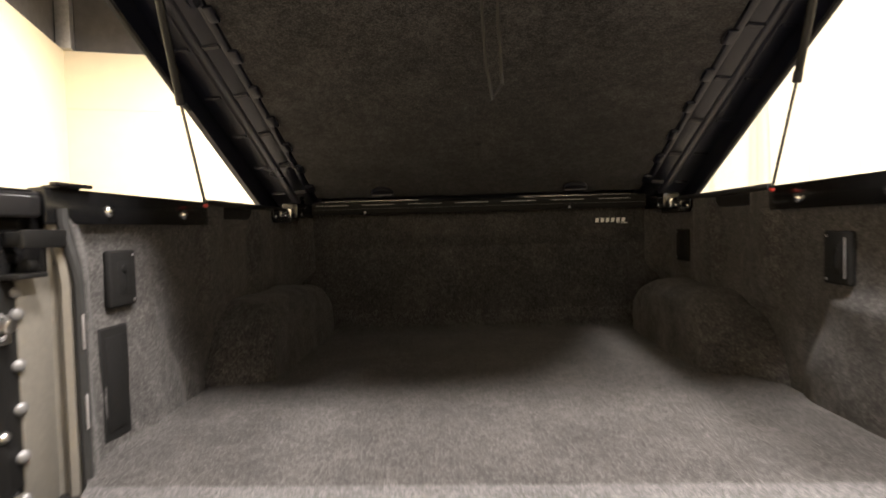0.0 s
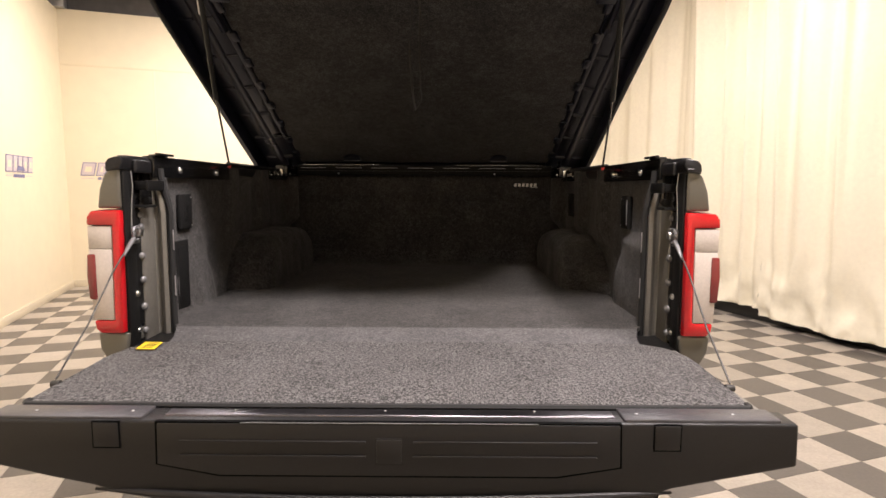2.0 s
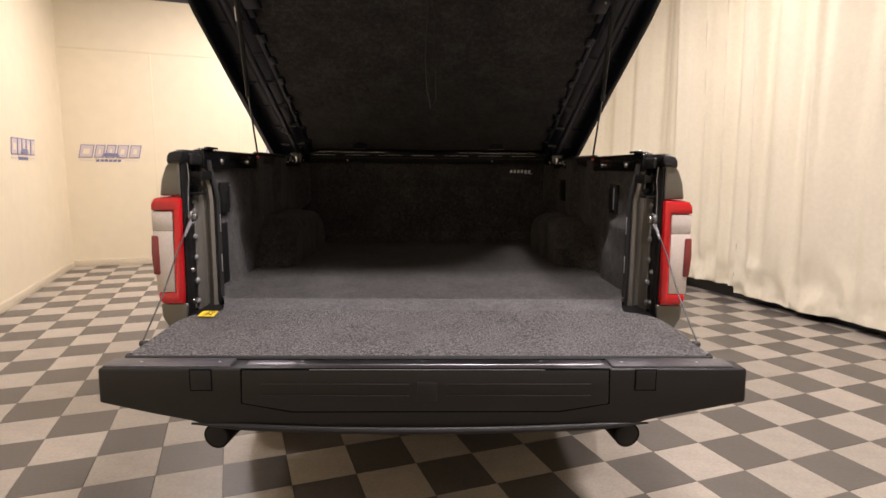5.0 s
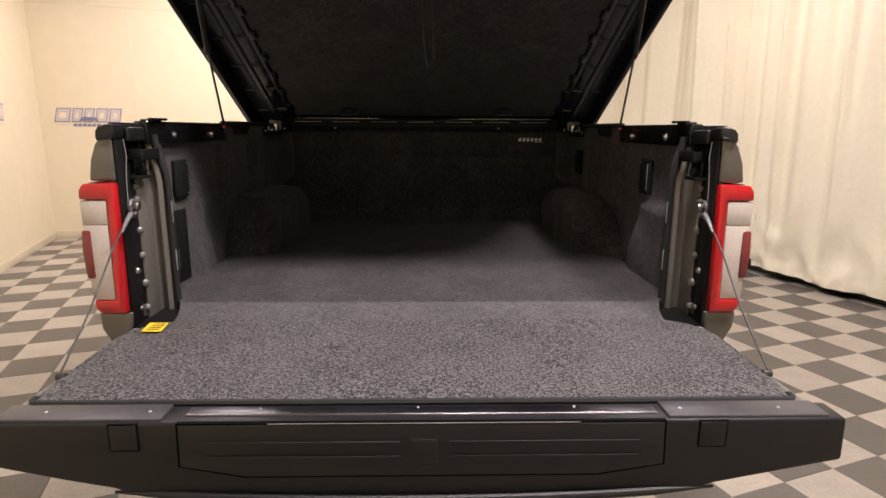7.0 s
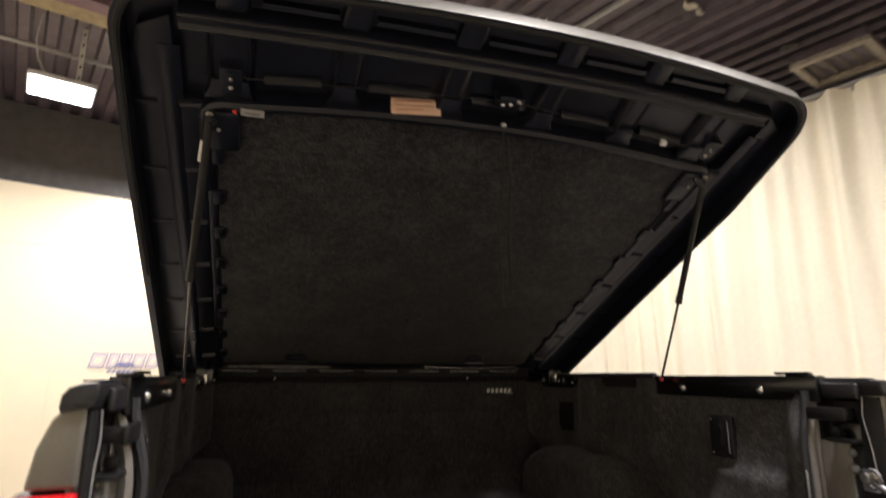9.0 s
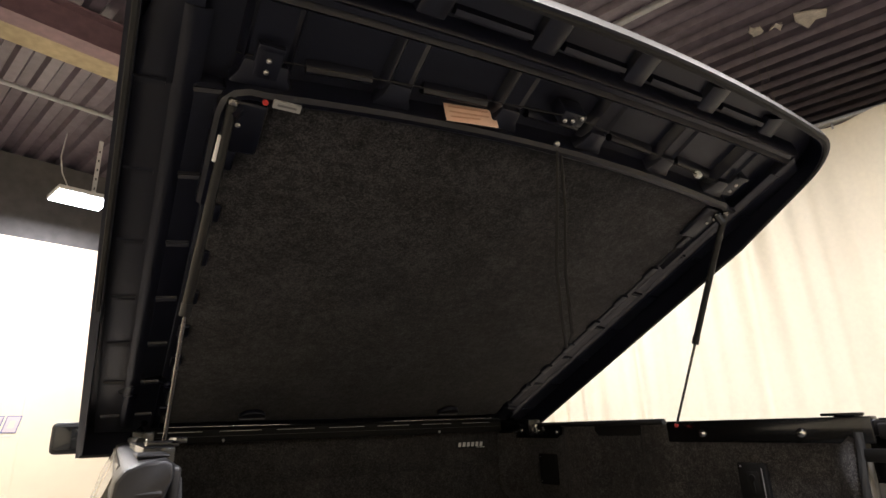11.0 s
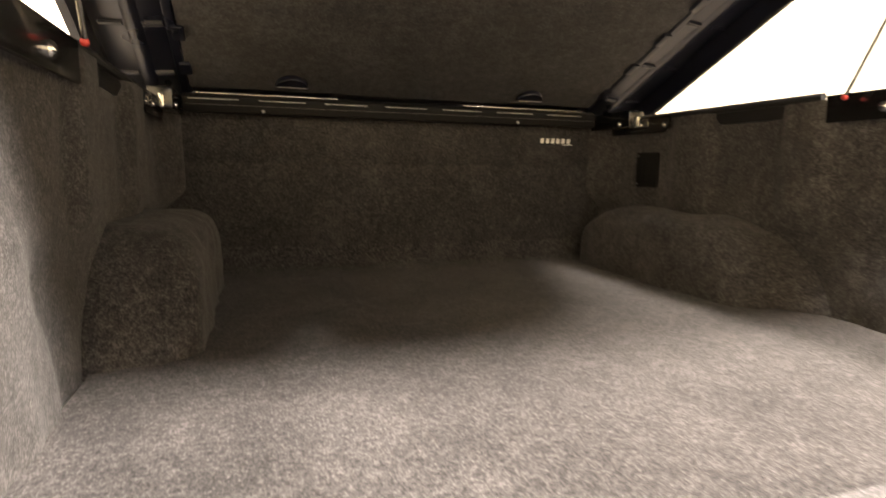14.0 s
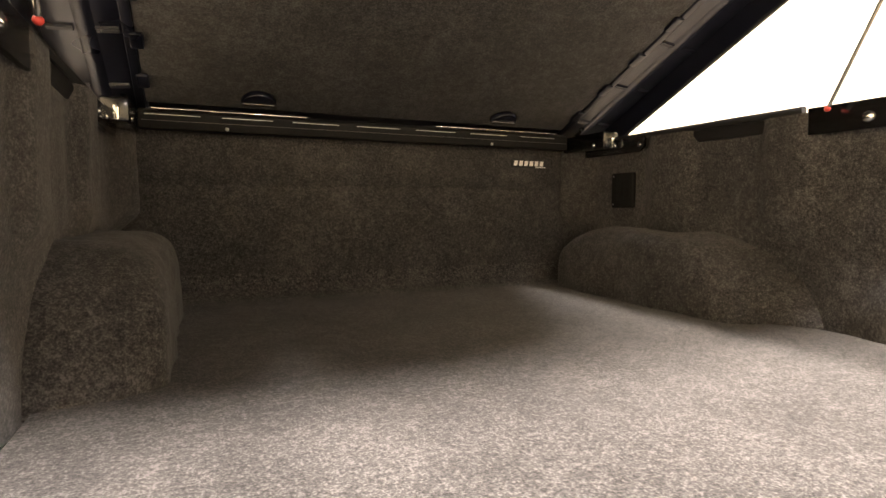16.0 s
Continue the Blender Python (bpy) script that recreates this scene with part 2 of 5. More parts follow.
def whole(name, bm, mat, label, category, group="", kind="", smooth=True):
    """A thing, or a piece of the setting, that is one mesh; its origin lies at its base."""
    lo = Vector([min(v.co[i] for v in bm.verts) for i in range(3)])
    hi = Vector([max(v.co[i] for v in bm.verts) for i in range(3)])
    org = Vector(((lo.x + hi.x) / 2, (lo.y + hi.y) / 2, lo.z))
    ob = finish(name, bm, mat, org, smooth)
    ob.location = org
    ORG[ob.name] = org
    return tagged(ob, label, category, group, kind)


def bevel(bm, w, seg=2, ang=30):
    edges = [e for e in bm.edges if len(e.link_faces) == 2 and e.calc_face_angle(0) > radians(ang)]
    bmesh.ops.bevel(bm, geom=edges, offset=w, segments=seg, affect="EDGES", profile=0.5, clamp_overlap=True)
    return bm


def merge(bm, other):
    me = bpy.data.meshes.new("scratch")
    other.to_mesh(me)
    other.free()
    bm.from_mesh(me)
    bpy.data.meshes.remove(me)
    return bm


def box(x0, x1, y0, y1, z0, z1, w=0.0, seg=2, m=None):
    bm = bmesh.new()
    bmesh.ops.create_cube(bm, size=1.0)
    bmesh.ops.transform(bm, verts=bm.verts, matrix=Matrix.LocRotScale(((x0 + x1) / 2, (y0 + y1) / 2, (z0 + z1) / 2), None, (abs(x1 - x0), abs(y1 - y0), abs(z1 - z0))))
    if w:
        bevel(bm, w, seg)
    if m is not None:
        bmesh.ops.transform(bm, verts=bm.verts, matrix=m)
    return bm


def prism(pts, vec, w=0.0, seg=2):
    """A flat outline pushed along vec."""
    bm = bmesh.new()
    f = bm.faces.new([bm.verts.new(p) for p in pts])
    r = bmesh.ops.extrude_face_region(bm, geom=[f])
    bmesh.ops.translate(bm, verts=[v for v in r["geom"] if isinstance(v, bmesh.types.BMVert)], vec=vec)
    bmesh.ops.recalc_face_normals(bm, faces=bm.faces)
    if w:
        bevel(bm, w, seg)
    return bm


def loft(rows, closed=True, caps=True):
    """A skin over rows of points, each with the same count."""
    bm = bmesh.new()
    vs = [[bm.verts.new(p) for p in row] for row in rows]
    n = len(rows[0])
    for a, b in zip(vs, vs[1:]):
        for i in range(n if closed else n - 1):
            bm.faces.new((a[i], a[(i + 1) % n], b[(i + 1) % n], b[i]))
    if caps and closed:
        bm.faces.new(vs[0])
        bm.faces.new(vs[-1])
    return bm


def tube(pts, r, seg=8, caps=True):
    pts = [Vector(p) for p in pts]
    rows, up = [], Vector((0.13, 0.21, 0.97)).normalized()
    for i, p in enumerate(pts):
        d = (pts[min(i + 1, len(pts) - 1)] - pts[max(i - 1, 0)]).normalized()
        a = d.cross(up)
        a = a.normalized() if a.length > 1e-4 else d.orthogonal().normalized()
        b = d.cross(a)
        rr = r[i] if isinstance(r, (list, tuple)) else r
        rows.append([p + (a * math.cos(k * math.tau / seg) + b * math.sin(k * math.tau / seg)) * rr for k in range(seg)])
    return loft(rows, True, caps)


def disc(at, axis, r, h, seg=16, w=0.0):
    """A short round stud from at along axis."""
    at, axis = Vector(at), Vector(axis).normalized()
    bm = bmesh.new()
    bmesh.ops.create_cone(bm, cap_ends=True, segments=seg, radius1=r, radius2=r * 0.92, depth=h)
    bmesh.ops.transform(bm, verts=bm.verts, matrix=Matrix.Translation(at + axis * h / 2) @ axis.to_track_quat("Z", "Y").to_matrix().to_4x4())
    if w:
        bevel(bm, w, 2, 40)
    return bm


def dome(at, axis, r, squash=0.6):
    at, axis = Vector(at), Vector(axis).normalized()
    bm = bmesh.new()
    bmesh.ops.create_uvsphere(bm, u_segments=12, v_segments=8, radius=r)
    bmesh.ops.transform(bm, verts=bm.verts, matrix=Matrix.Translation(at) @ axis.to_track_quat("Z", "Y").to_matrix().to_4x4() @ Matrix.Diagonal((1, 1, squash, 1)))
    return bm


def smoothstep(a, b, x):
    t = max(0.0, min(1.0, (x - a) / (b - a)))
    return t * t * (3 - 2 * t)


# ---- the setting ----
def room_box(u0, u1, v0, v1, z0, z1, w=0.0):
    bm = box(u0, u1, v0, v1, z0, z1, w)
    m = Matrix((AX_U, AX_V, (0, 0, 1))).transposed().to_4x4()
    m.translation = CORNER
    bmesh.ops.transform(bm, verts=bm.verts, matrix=m)
    bmesh.ops.recalc_face_normals(bm, faces=bm.faces)
    return bm


whole("wall_north", room_box(-0.2, FAR + 0.2, -0.2, 0, -0.05, WALL_TOP), WALL, "cream-painted smooth wall behind the truck", "wall", kind="structure")
whole("wall_west", room_box(-0.2, 0, 0, DEEP, -0.05, WALL_TOP), WALL, "cream-painted smooth side wall", "wall", kind="structure")
whole("wall_east", room_box(FAR, FAR + 0.2, 0, DEEP, -0.05, CEIL), UPPER, "dark wall of the bay beyond the curtain", "wall", kind="structure")
whole("wall_south", room_box(-0.2, FAR + 0.2, DEEP, DEEP + 0.2, -0.05, CEIL), WALL, "plain cream wall closing the bay", "wall", kind="structure")
whole("wall_north_upper", room_box(-0.2, FAR + 0.2, -0.26, -0.06, WALL_TOP, CEIL), UPPER, "dark grey upper wall above the cream wall", "wall", kind="structure")
whole("wall_west_upper", room_box(-0.26, -0.06, -0.06, DEEP, WALL_TOP, CEIL), UPPER, "dark grey upper wall above the cream wall", "wall", kind="structure")
whole("baseboard_north", room_box(0.012, WIDE, 0, 0.012, 0.0, 0.1, 0.003), CREAMBASE, "cream base trim along the wall", "baseboard", kind="structure")
whole("baseboard_west", room_box(0, 0.012, 0, DEEP, 0.0, 0.1, 0.003), CREAMBASE, "cream base trim along the wall", "baseboard", kind="structure")
# Low black strip along the floor under the curtain hem.
whole("trim_east_strip", room_box(WIDE - 0.06, WIDE, 0.012, DEEP, 0.0, 0.2, 0.003), BLACKSTRIP, "low black strip under the curtain", "baseboard", kind="structure")
for k, u in enumerate((1.19, 2.41, 3.63, 4.85, 6.07)):
    whole("trim_wall_joint", room_box(u - 0.012, u + 0.012, 0, 0.0025, 0.1, 3.16, 0.001), WALL, "taped joint in the cream wall board", "wall joint", kind="structure")
whole("trim_wall_joint", room_box(0.01, WIDE, 0, 0.003, 3.16, 3.19, 0.001), WALL, "taped level joint in the cream wall board", "wall joint", kind="structure")
whole("column", room_box(-0.05, 0.12, -0.05, 0.12, WALL_TOP, CEIL, 0.006), GALV, "grey steel column in the upper corner", "column", kind="structure")


def ceiling():
    """Ribbed steel deck; the ribs run down the length of the bay, across the beams."""
    prof, u = [], -0.3
    while u < FAR + 0.4:
        for du, dz in ((0.0, 0.0), (0.09, 0.0), (0.12, 0.06), (0.21, 0.06)):
            prof.append((u + du, CEIL + dz))
        u += 0.24
    b2 = loft([[room(a, v, z) for a, z in prof] for v in (-0.3, DEEP + 0.3)], closed=False)
    r = bmesh.ops.extrude_face_region(b2, geom=b2.faces[:])
    bmesh.ops.translate(b2, verts=[x for x in r["geom"] if isinstance(x, bmesh.types.BMVert)], vec=(0, 0, 0.03))
    return whole("ceiling", b2, DECK, "dark ribbed steel roof deck", "ceiling", kind="structure", smooth=False)


ceiling()


def i_beam(name, along_u, at, z, h, label, mat=None):
    bm = bmesh.new()
    for dz0, dz1, w in ((0, 0.018, 0.09), (0.018, h - 0.018, 0.008), (h - 0.018, h, 0.09)):
        if along_u:
            merge(bm, room_box(-0.04, FAR, at - w, at + w, z + dz0, z + dz1))
        else:
            merge(bm, room_box(at - w, at + w, 0.02, DEEP, z + dz0, z + dz1))
    return whole(name, bm, mat or BEAM, label, "beam", kind="structure", smooth=False)


i_beam("beam_1", True, 3.35, CEIL - 0.34, 0.3, "brown oxide-painted steel roof beam")
i_beam("beam_2", True, 9.6, CEIL - 0.34, 0.3, "brown oxide-painted steel roof beam")
i_beam("beam_3", True, 11.4, CEIL - 0.34, 0.3, "brown oxide-painted steel roof beam")
whole("trim_board", room_box(-0.04, FAR, 2.55, 3.05, CEIL - 0.06, CEIL - 0.005), BOARD, "yellowed insulation board under the roof deck", "board", kind="structure")
whole("trim_pipe", tube([room(-0.05, 2.2, 4.72), room(3.0, 2.2, 4.72), room(WIDE, 2.2, 4.72)], 0.022), GALV, "thin grey conduit under the roof deck", "pipe", kind="structure")
whole("trim_pipe", tube([room(5.9, 0.0, 4.8), room(5.9, 7.0, 4.8), room(5.9, DEEP, 4.8)], 0.03), GALV, "grey sprinkler pipe under the roof deck", "pipe", kind="structure")


def flood(u, v, z):
    """A flat LED floodlight on a steel hanger."""
    t = thing("floodlight", room(u, v, z - 0.06), "white hanging LED floodlight, switched on, seen and added alike", "light", "floodlights")
    part("housing", room_box(u - 0.28, u + 0.28, v - 0.23, v + 0.23, z - 0.02, z + 0.03, 0.01), HOUSING, t)
    part("light_panel", room_box(u - 0.26, u + 0.26, v - 0.21, v + 0.21, z - 0.032, z - 0.02), GLOW, t, "glowing white panel")
    strut = room_box(u + 0.1, u + 0.145, v - 0.008, v + 0.008, z - 0.02, CEIL + 0.03)
    part("hanger", strut, HOUSING, t, "pale slotted steel hanger")
    for k in range(5):
        part("slot", room_box(u + 0.115, u + 0.13, v + 0.006, v + 0.0095, z + 0.14 + k * 0.12, z + 0.17 + k * 0.12), RUBBER, t)
    part("cable", tube([room(u - 0.2, v, z + 0.03), room(u - 0.14, v, z + 0.1), room(u - 0.22, v, z + 0.25), room(u - 0.26, v, z + 0.45), room(u - 0.24, v, CEIL + 0.03)], 0.007, 6), HOUSING, t)
    for k in range(5):
        part("fin", room_box(u - 0.26 + k * 0.115, u - 0.2 + k * 0.115, v - 0.13, v + 0.13, z + 0.03, z + 0.05, 0.004), HOUSING, t)
    return t


for f in FLOODS:
    flood(*f[:3])


def vent():
    u0, u1, v0, v1, z = 7.15, 7.72, 6.8, 7.4, 4.2
    t = thing("ceiling_vent", room((u0 + u1) / 2, (v0 + v1) / 2, z), "dusty grey metal air vent hung below the roof", "vent")
    for a in ((u0, u1, v0, v0 + 0.06), (u0, u1, v1 - 0.06, v1), (u0, u0 + 0.06, v0 + 0.06, v1 - 0.06), (u1 - 0.06, u1, v0 + 0.06, v1 - 0.06)):
        part("frame", room_box(*a, z, z + 0.05, 0.006), VENTFRAME, t, "pale dusty frame")
    part("backing", room_box(u0 + 0.02, u1 - 0.02, v0 + 0.02, v1 - 0.02, z + 0.05, z + 0.14, 0.01), DECK, t)
    for u, v in ((u0 + 0.05, v0 + 0.05), (u1 - 0.05, v0 + 0.05), (u0 + 0.05, v1 - 0.05), (u1 - 0.05, v1 - 0.05)):
        part("hanger_rod", tube([room(u, v, z + 0.1), room(u, v, CEIL + 0.03)], 0.003, 6), GALVDARK, t)
    for k in range(5):
        part("slat", room_box(u0 + 0.06, u1 - 0.06, v0 + 0.1 + k * 0.1, v0 + 0.13 + k * 0.1, z + 0.036, z + 0.044), GALVDARK, t)


vent()


def scrap(x, y, size, seed):
    """A torn rag of pale insulation caught on the roof deck."""
    rng = random.Random(seed)
    n = 9
    pts = [Vector((x + size * (0.5 + 0.7 * rng.random()) * math.cos(k * math.tau / n), y + size * (0.3 + 0.5 * rng.random()) * math.sin(k * math.tau / n), 5.004 - 0.05 * rng.random())) for k in range(n)]
    return whole("insulation_scrap", prism(pts, (0, 0, 0.014)), SCRAP, "torn pale scrap of insulation under the roof deck", "scrap", "scraps under the roof")


for k, (x, y, size) in enumerate(((3.04, 2.72, 0.1), (3.22, 2.78, 0.05), (3.85, 1.75, 0.11), (4.12, 1.4, 0.2), (3.98, 1.62, 0.07), (4.55, 3.0, 0.12))):
    scrap(x, y, size, 40 + k)


def drape(v, f):
    """How far the cloth stands off its line, at a place along it and a share of its height."""
    w = v + 0.12 * noise.noise(Vector((v * 0.9, f * 0.7, 1.0)))
    big = 0.05 * math.sin(w * 4.3 + 1.1 * math.sin(w * 1.7)) + 0.035 * math.sin(w * 9.1 + 1.3 + 1.4 * math.sin(w * 2.3))
    pinch = max(0.0, noise.noise(Vector((v * 0.8, 4.0, 0.0)))) * 0.07 * math.sin(w * 27 + math.sin(w * 5))
    fold = 0.012 * noise.noise(Vector((w * 11, f * 0.6, 2.0)))
    crumple = smoothstep(0.26, 0.0, f) * (0.13 * abs(noise.noise(Vector((v * 4.2, f * 8.0, 7.7)))) - 0.02 + 0.02 * noise.noise(Vector((v * 8.0, f * 40.0, 2.2))))
    deep = sum(d * math.exp(-(((v - c + 0.05 * math.sin(f * 3 + c)) / w0) ** 2)) for c, w0, d in ((3.81, 0.05, -0.07), (4.08, 0.09, 0.1), (4.22, 0.04, -0.15), (4.4, 0.07, 0.12), (4.52, 0.04, -0.12), (4.63, 0.05, 0.13), (4.98, 0.045, -0.15), (5.12, 0.09, 0.07), (5.5, 0.06, 0.05), (5.68, 0.045, -0.11), (6.25, 0.06, -0.06), (6.9, 0.06, -0.06)))
    return deep * (0.25 + 0.75 * f) + big * (0.7 + 0.3 * f) + pinch * (0.35 + 0.65 * f) + fold + crumple


def curtain(v0, v1, seed, label):
    """A hanging cloth with uneven folds, gathered at the top and crumpled at the hem."""
    nu, nz = int((v1 - v0) / 0.02), 56
    rows = []
    for j in range(nz + 1):
        f = (j / nz) ** 1.35
        row = []
        for i in range(nu + 1):
            v = v0 + (v1 - v0) * i / nu
            hem = 0.1 + 0.03 * noise.noise(Vector((v * 1.1, 3.3, 1.0))) + (0.05 if v1 < 5.0 else -0.025)
            row.append(room(WIDE - 0.22 + drape(v, f), v, hem + (4.12 - hem) * f))
        rows.append(row)
    bm = loft(rows, closed=False)
    r = bmesh.ops.extrude_face_region(bm, geom=bm.faces[:])
    bmesh.ops.translate(bm, verts=[x for x in r["geom"] if isinstance(x, bmesh.types.BMVert)], vec=AX_U * 0.004)
    t = thing("curtain", room(WIDE - 0.22, (v0 + v1) / 2, 0.12), label, "curtain", "curtains along the bay")
    part("cloth", bm, CLOTH, t, sharp=80)
    v = v0 + 0.06
    while v < v1:
        part("hook", room_box(WIDE - 0.23, WIDE - 0.21, v - 0.008, v + 0.008, 4.07, 4.125), GALV, t)
        v += 0.22
    return t


curtain(0.02, 2.4, 1, "cream floor-length curtain with loose folds on a ceiling track")
curtain(2.4, 4.82, 2, "cream curtain with deep narrow folds and a crumpled hem")
curtain(4.82, 8.6, 3, "cream floor-length curtain with shallow folds and a crumpled hem")
curtain(8.6, DEEP - 0.05, 4, "cream floor-length curtain with shallow folds")
whole("trim_curtain_track", merge(room_box(WIDE - 0.245, WIDE - 0.195, 0.02, DEEP, 4.125, 4.155, 0.004), room_box(WIDE - 0.195, WIDE - 0.15, 0.02, DEEP, 4.13, 4.15)), GALV, "pale metal curtain track", "curtain track", kind="structure")


def wall_sign(name, spot, width, label):
    """Raised dealer emblem: five slanted blocks with pale rims, a swoosh and a fine line of small bars."""
    o, ax = spot(0), (spot(1) - spot(0)).normalized()
    up = Vector((0, 0, 1))
    out = up.cross(ax)
    if out.dot(Vector((0, 0, 0)) + AX_V + AX_U) < 0:
        out = -out
    t = thing(name, o, label, "sign")
    widths = (1.25, 0.9, 0.9, 1.05, 1.05)
    step, h = width / sum(widths), 0.19
    x = 0.0

    def at(a, z, d=0.0):
        return o + ax * (a + z * 0.22) + up * z + out * d

    for w in widths:
        a, b = x + 0.01, x + w * step - 0.012
        part("rim", prism([at(a, 0, 0.002), at(b, 0, 0.002), at(b, h, 0.002), at(a, h, 0.002)], out * 0.004), BLUE, t)
        part("block", prism([at(a + 0.011, 0.011, 0.006), at(b - 0.011, 0.011, 0.006), at(b - 0.011, h - 0.011, 0.006), at(a + 0.011, h - 0.011, 0.006)], out * 0.003), LILAC, t)
        part("bar", prism([at(a + 0.045, 0.055, 0.009), at(b - 0.045, 0.055, 0.009), at(b - 0.05, h - 0.06, 0.009), at(a + 0.05, h - 0.06, 0.009)], out * 0.002), WALL, t)
        x += w * step
    part("swoosh", prism([at(width * 0.36, 0.02, 0.011), at(width * 0.66, 0.02, 0.011), at(width * 0.62, 0.065, 0.011), at(width * 0.42, 0.075, 0.011)], out * 0.003), BLUE, t)
    part("rule", prism([at(0.03, -0.042, 0.002), at(0.2, -0.042, 0.002), at(0.2, -0.034, 0.002), at(0.03, -0.034, 0.002)], out * 0.003), LILAC, t)
    part("rule", prism([at(width - 0.2, -0.042, 0.002), at(width - 0.03, -0.042, 0.002), at(width - 0.03, -0.034, 0.002), at(width - 0.2, -0.034, 0.002)], out * 0.003), LILAC, t)
    for k in range(6):
        a = 0.24 + k * (width - 0.48) / 6
        part("small_bar", prism([at(a, -0.058, 0.002), at(a + 0.045, -0.058, 0.002), at(a + 0.045, -0.022, 0.002), at(a, -0.022, 0.002)], out * 0.003), BLUE, t)
    return t


wall_sign("wall_sign", lambda k: room(0.16 + k, 0, 1.62), 0.82, "slate-blue dealer sign on the cream back wall")
wall_sign("wall_sign", lambda k: room(2.78 + k, 0, 1.66), 0.82, "slate-blue dealer sign on the cream back wall")
wall_sign("wall_sign", lambda k: room(0, 2.2 - k, 1.62), 0.82, "slate-blue dealer sign on the cream side wall")

# ---- the truck ----
TRUCK = thing("pickup_truck", (0, 2.0, 0), "dark grey pickup truck with an open carpeted bed", "truck")


def skin_x(z):
    """Half width of the bed's outer skin at a height."""
    pts = ((0.6, 0.93), (0.74, 0.955), (0.9, 0.985), (1.05, 1.005), (1.25, 1.005), (1.4, 0.968), (1.5, 0.94), (1.552, 0.915))
    for (z0, x0), (z1, x1) in zip(pts, pts[1:]):
        if z <= z1:
            return x0 + (x1 - x0) * max(0, z - z0) / (z1 - z0)
    return pts[-1][1]


def bed_side(s):
    rows = []
    for i in range(49):
        y = 0.15 + (1.99 - 0.15) * i / 48
        d = abs(y - 1.3)
        low = 0.57 if d >= 0.5 else max(0.57, 0.45 + math.sqrt(0.25 - d * d))
        lip = 0.02 * smoothstep(0.62, 0.5, d)
        zs = [low + (1.552 - low) * k / 10 for k in range(11)]
        outer = [Vector((s * (skin_x(z) + lip * smoothstep(1.2, 0.95, z)), y, z)) for z in zs]
        inner = [p - Vector((s * 0.03, 0, 0)) for p in reversed(outer)]
        rows.append(outer + inner)
    side = part("bed_side", loft(rows), PAINT, TRUCK, "dark grey painted bed side")
    # rear corner above and below the lamp
    up = prism([(s * x, 0.002, z) for x, z in ((0.882, 1.4), (0.955, 1.4), (0.946, 1.46), (0.929, 1.505), (0.912, 1.525), (0.882, 1.53))], (0, 0.16, 0), 0.008, 3)
    part("upper_corner", up, PAINT, side, "grey painted corner above the lamp")
    lowp = prism([(s * x, 0.004, z) for x, z in ((0.888, 0.9), (0.945, 0.9), (0.972, 0.95), (0.976, 1.003), (0.876, 1.003))], (0, 0.16, 0), 0.008, 3)
    part("lower_corner", lowp, PAINT, side, "grey painted corner below the lamp")
    shape = ((0.872, 1.522), (0.905, 1.518), (0.918, 1.515), (0.921, 1.524), (0.919, 1.543), (0.91, 1.555), (0.893, 1.561), (0.872, 1.5625), (0.866, 1.558), (0.864, 1.546))
    rows = []
    for y, k in ((-0.006, 0.84), (-0.004, 0.93), (0.0, 0.97), (0.008, 0.99), (0.03, 1.0), (0.166, 1.01), (0.6, 1.01), (1.2, 1.01), (1.99, 1.01)):
        rows.append([Vector((s * (0.89 + (x - 0.89) * k), y, 1.53 + (z - 1.53) * k)) for x, z in shape])
    part("rail_cap", loft(rows), MOULD, side, "black plastic bed rail cap with a rounded end")
    part("cap_step", tube([(s * 0.918, 0.16, 1.528), (s * 0.918, 0.02, 1.528), (s * 0.912, 0.001, 1.528), (s * 0.895, -0.003, 1.529), (s * 0.875, -0.004, 1.529)], 0.004, 8), MOULD, side)
    part("cap_block", merge(box(s * 0.853, s * 0.867, 0.05, 0.15, 1.512, 1.553, 0.006, 3), box(s * 0.868, s * 0.9, 0.03, 0.15, 1.5625, 1.566, 0.002)), MOULD, side, "black rail cap block")
    # recessed jamb and the folded post behind it
    lean = lambda z: 0.028 * smoothstep(1.38, 1.53, z)
    part("jamb", box(s * 0.8805, s * 0.9, 0.01, 0.2, 0.93, 1.518, 0.004), GLOSSBLACK, side, "glossy black jamb beside the lamp")
    part("weld_flange", box(s * 0.873, s * 0.882, 0.104, 0.189, 0.95, 1.4, 0.004, 2), PAINT_IN, side, "grey painted flange with bolts")
    part("jamb_trim", box(s * 0.8745, s * 0.8805, 0.014, 0.07, 0.94, 1.518, 0.001), MOULD_DARK, side, "black trim strip")
    plan = ((0.834, 0.222), (0.83, 0.2), (0.835, 0.188), (0.846, 0.183), (0.856, 0.187), (0.862, 0.196), (0.872, 0.196), (0.879, 0.19), (0.879, 0.222))
    zs = (0.93, 1.1, 1.25, 1.38, 1.42, 1.46, 1.5, 1.53, 1.545)
    part("gate_post", loft([[Vector((s * (x + (lean(z) if x < 0.87 else 0)), y, z)) for x, y in plan] for z in zs]), PAINT_IN, side, "bare grey painted gate post")
    part("seal", tube([(s * (0.821 + lean(z)), 0.196, z) for z in (0.94, 1.2, 1.38, 1.42, 1.46, 1.5, 1.53)], 0.011, 8), RUBBER, side)
    for z, r in ((1.375, 0.011), (1.335, 0.014), (1.24, 0.013), (1.16, 0.013), (1.07, 0.014), (0.99, 0.012)):
        part("bolt", dome((s * 0.873, 0.1, z), (-s, -0.5, 0), r * 0.95, 0.6), DULLSTEEL, side)
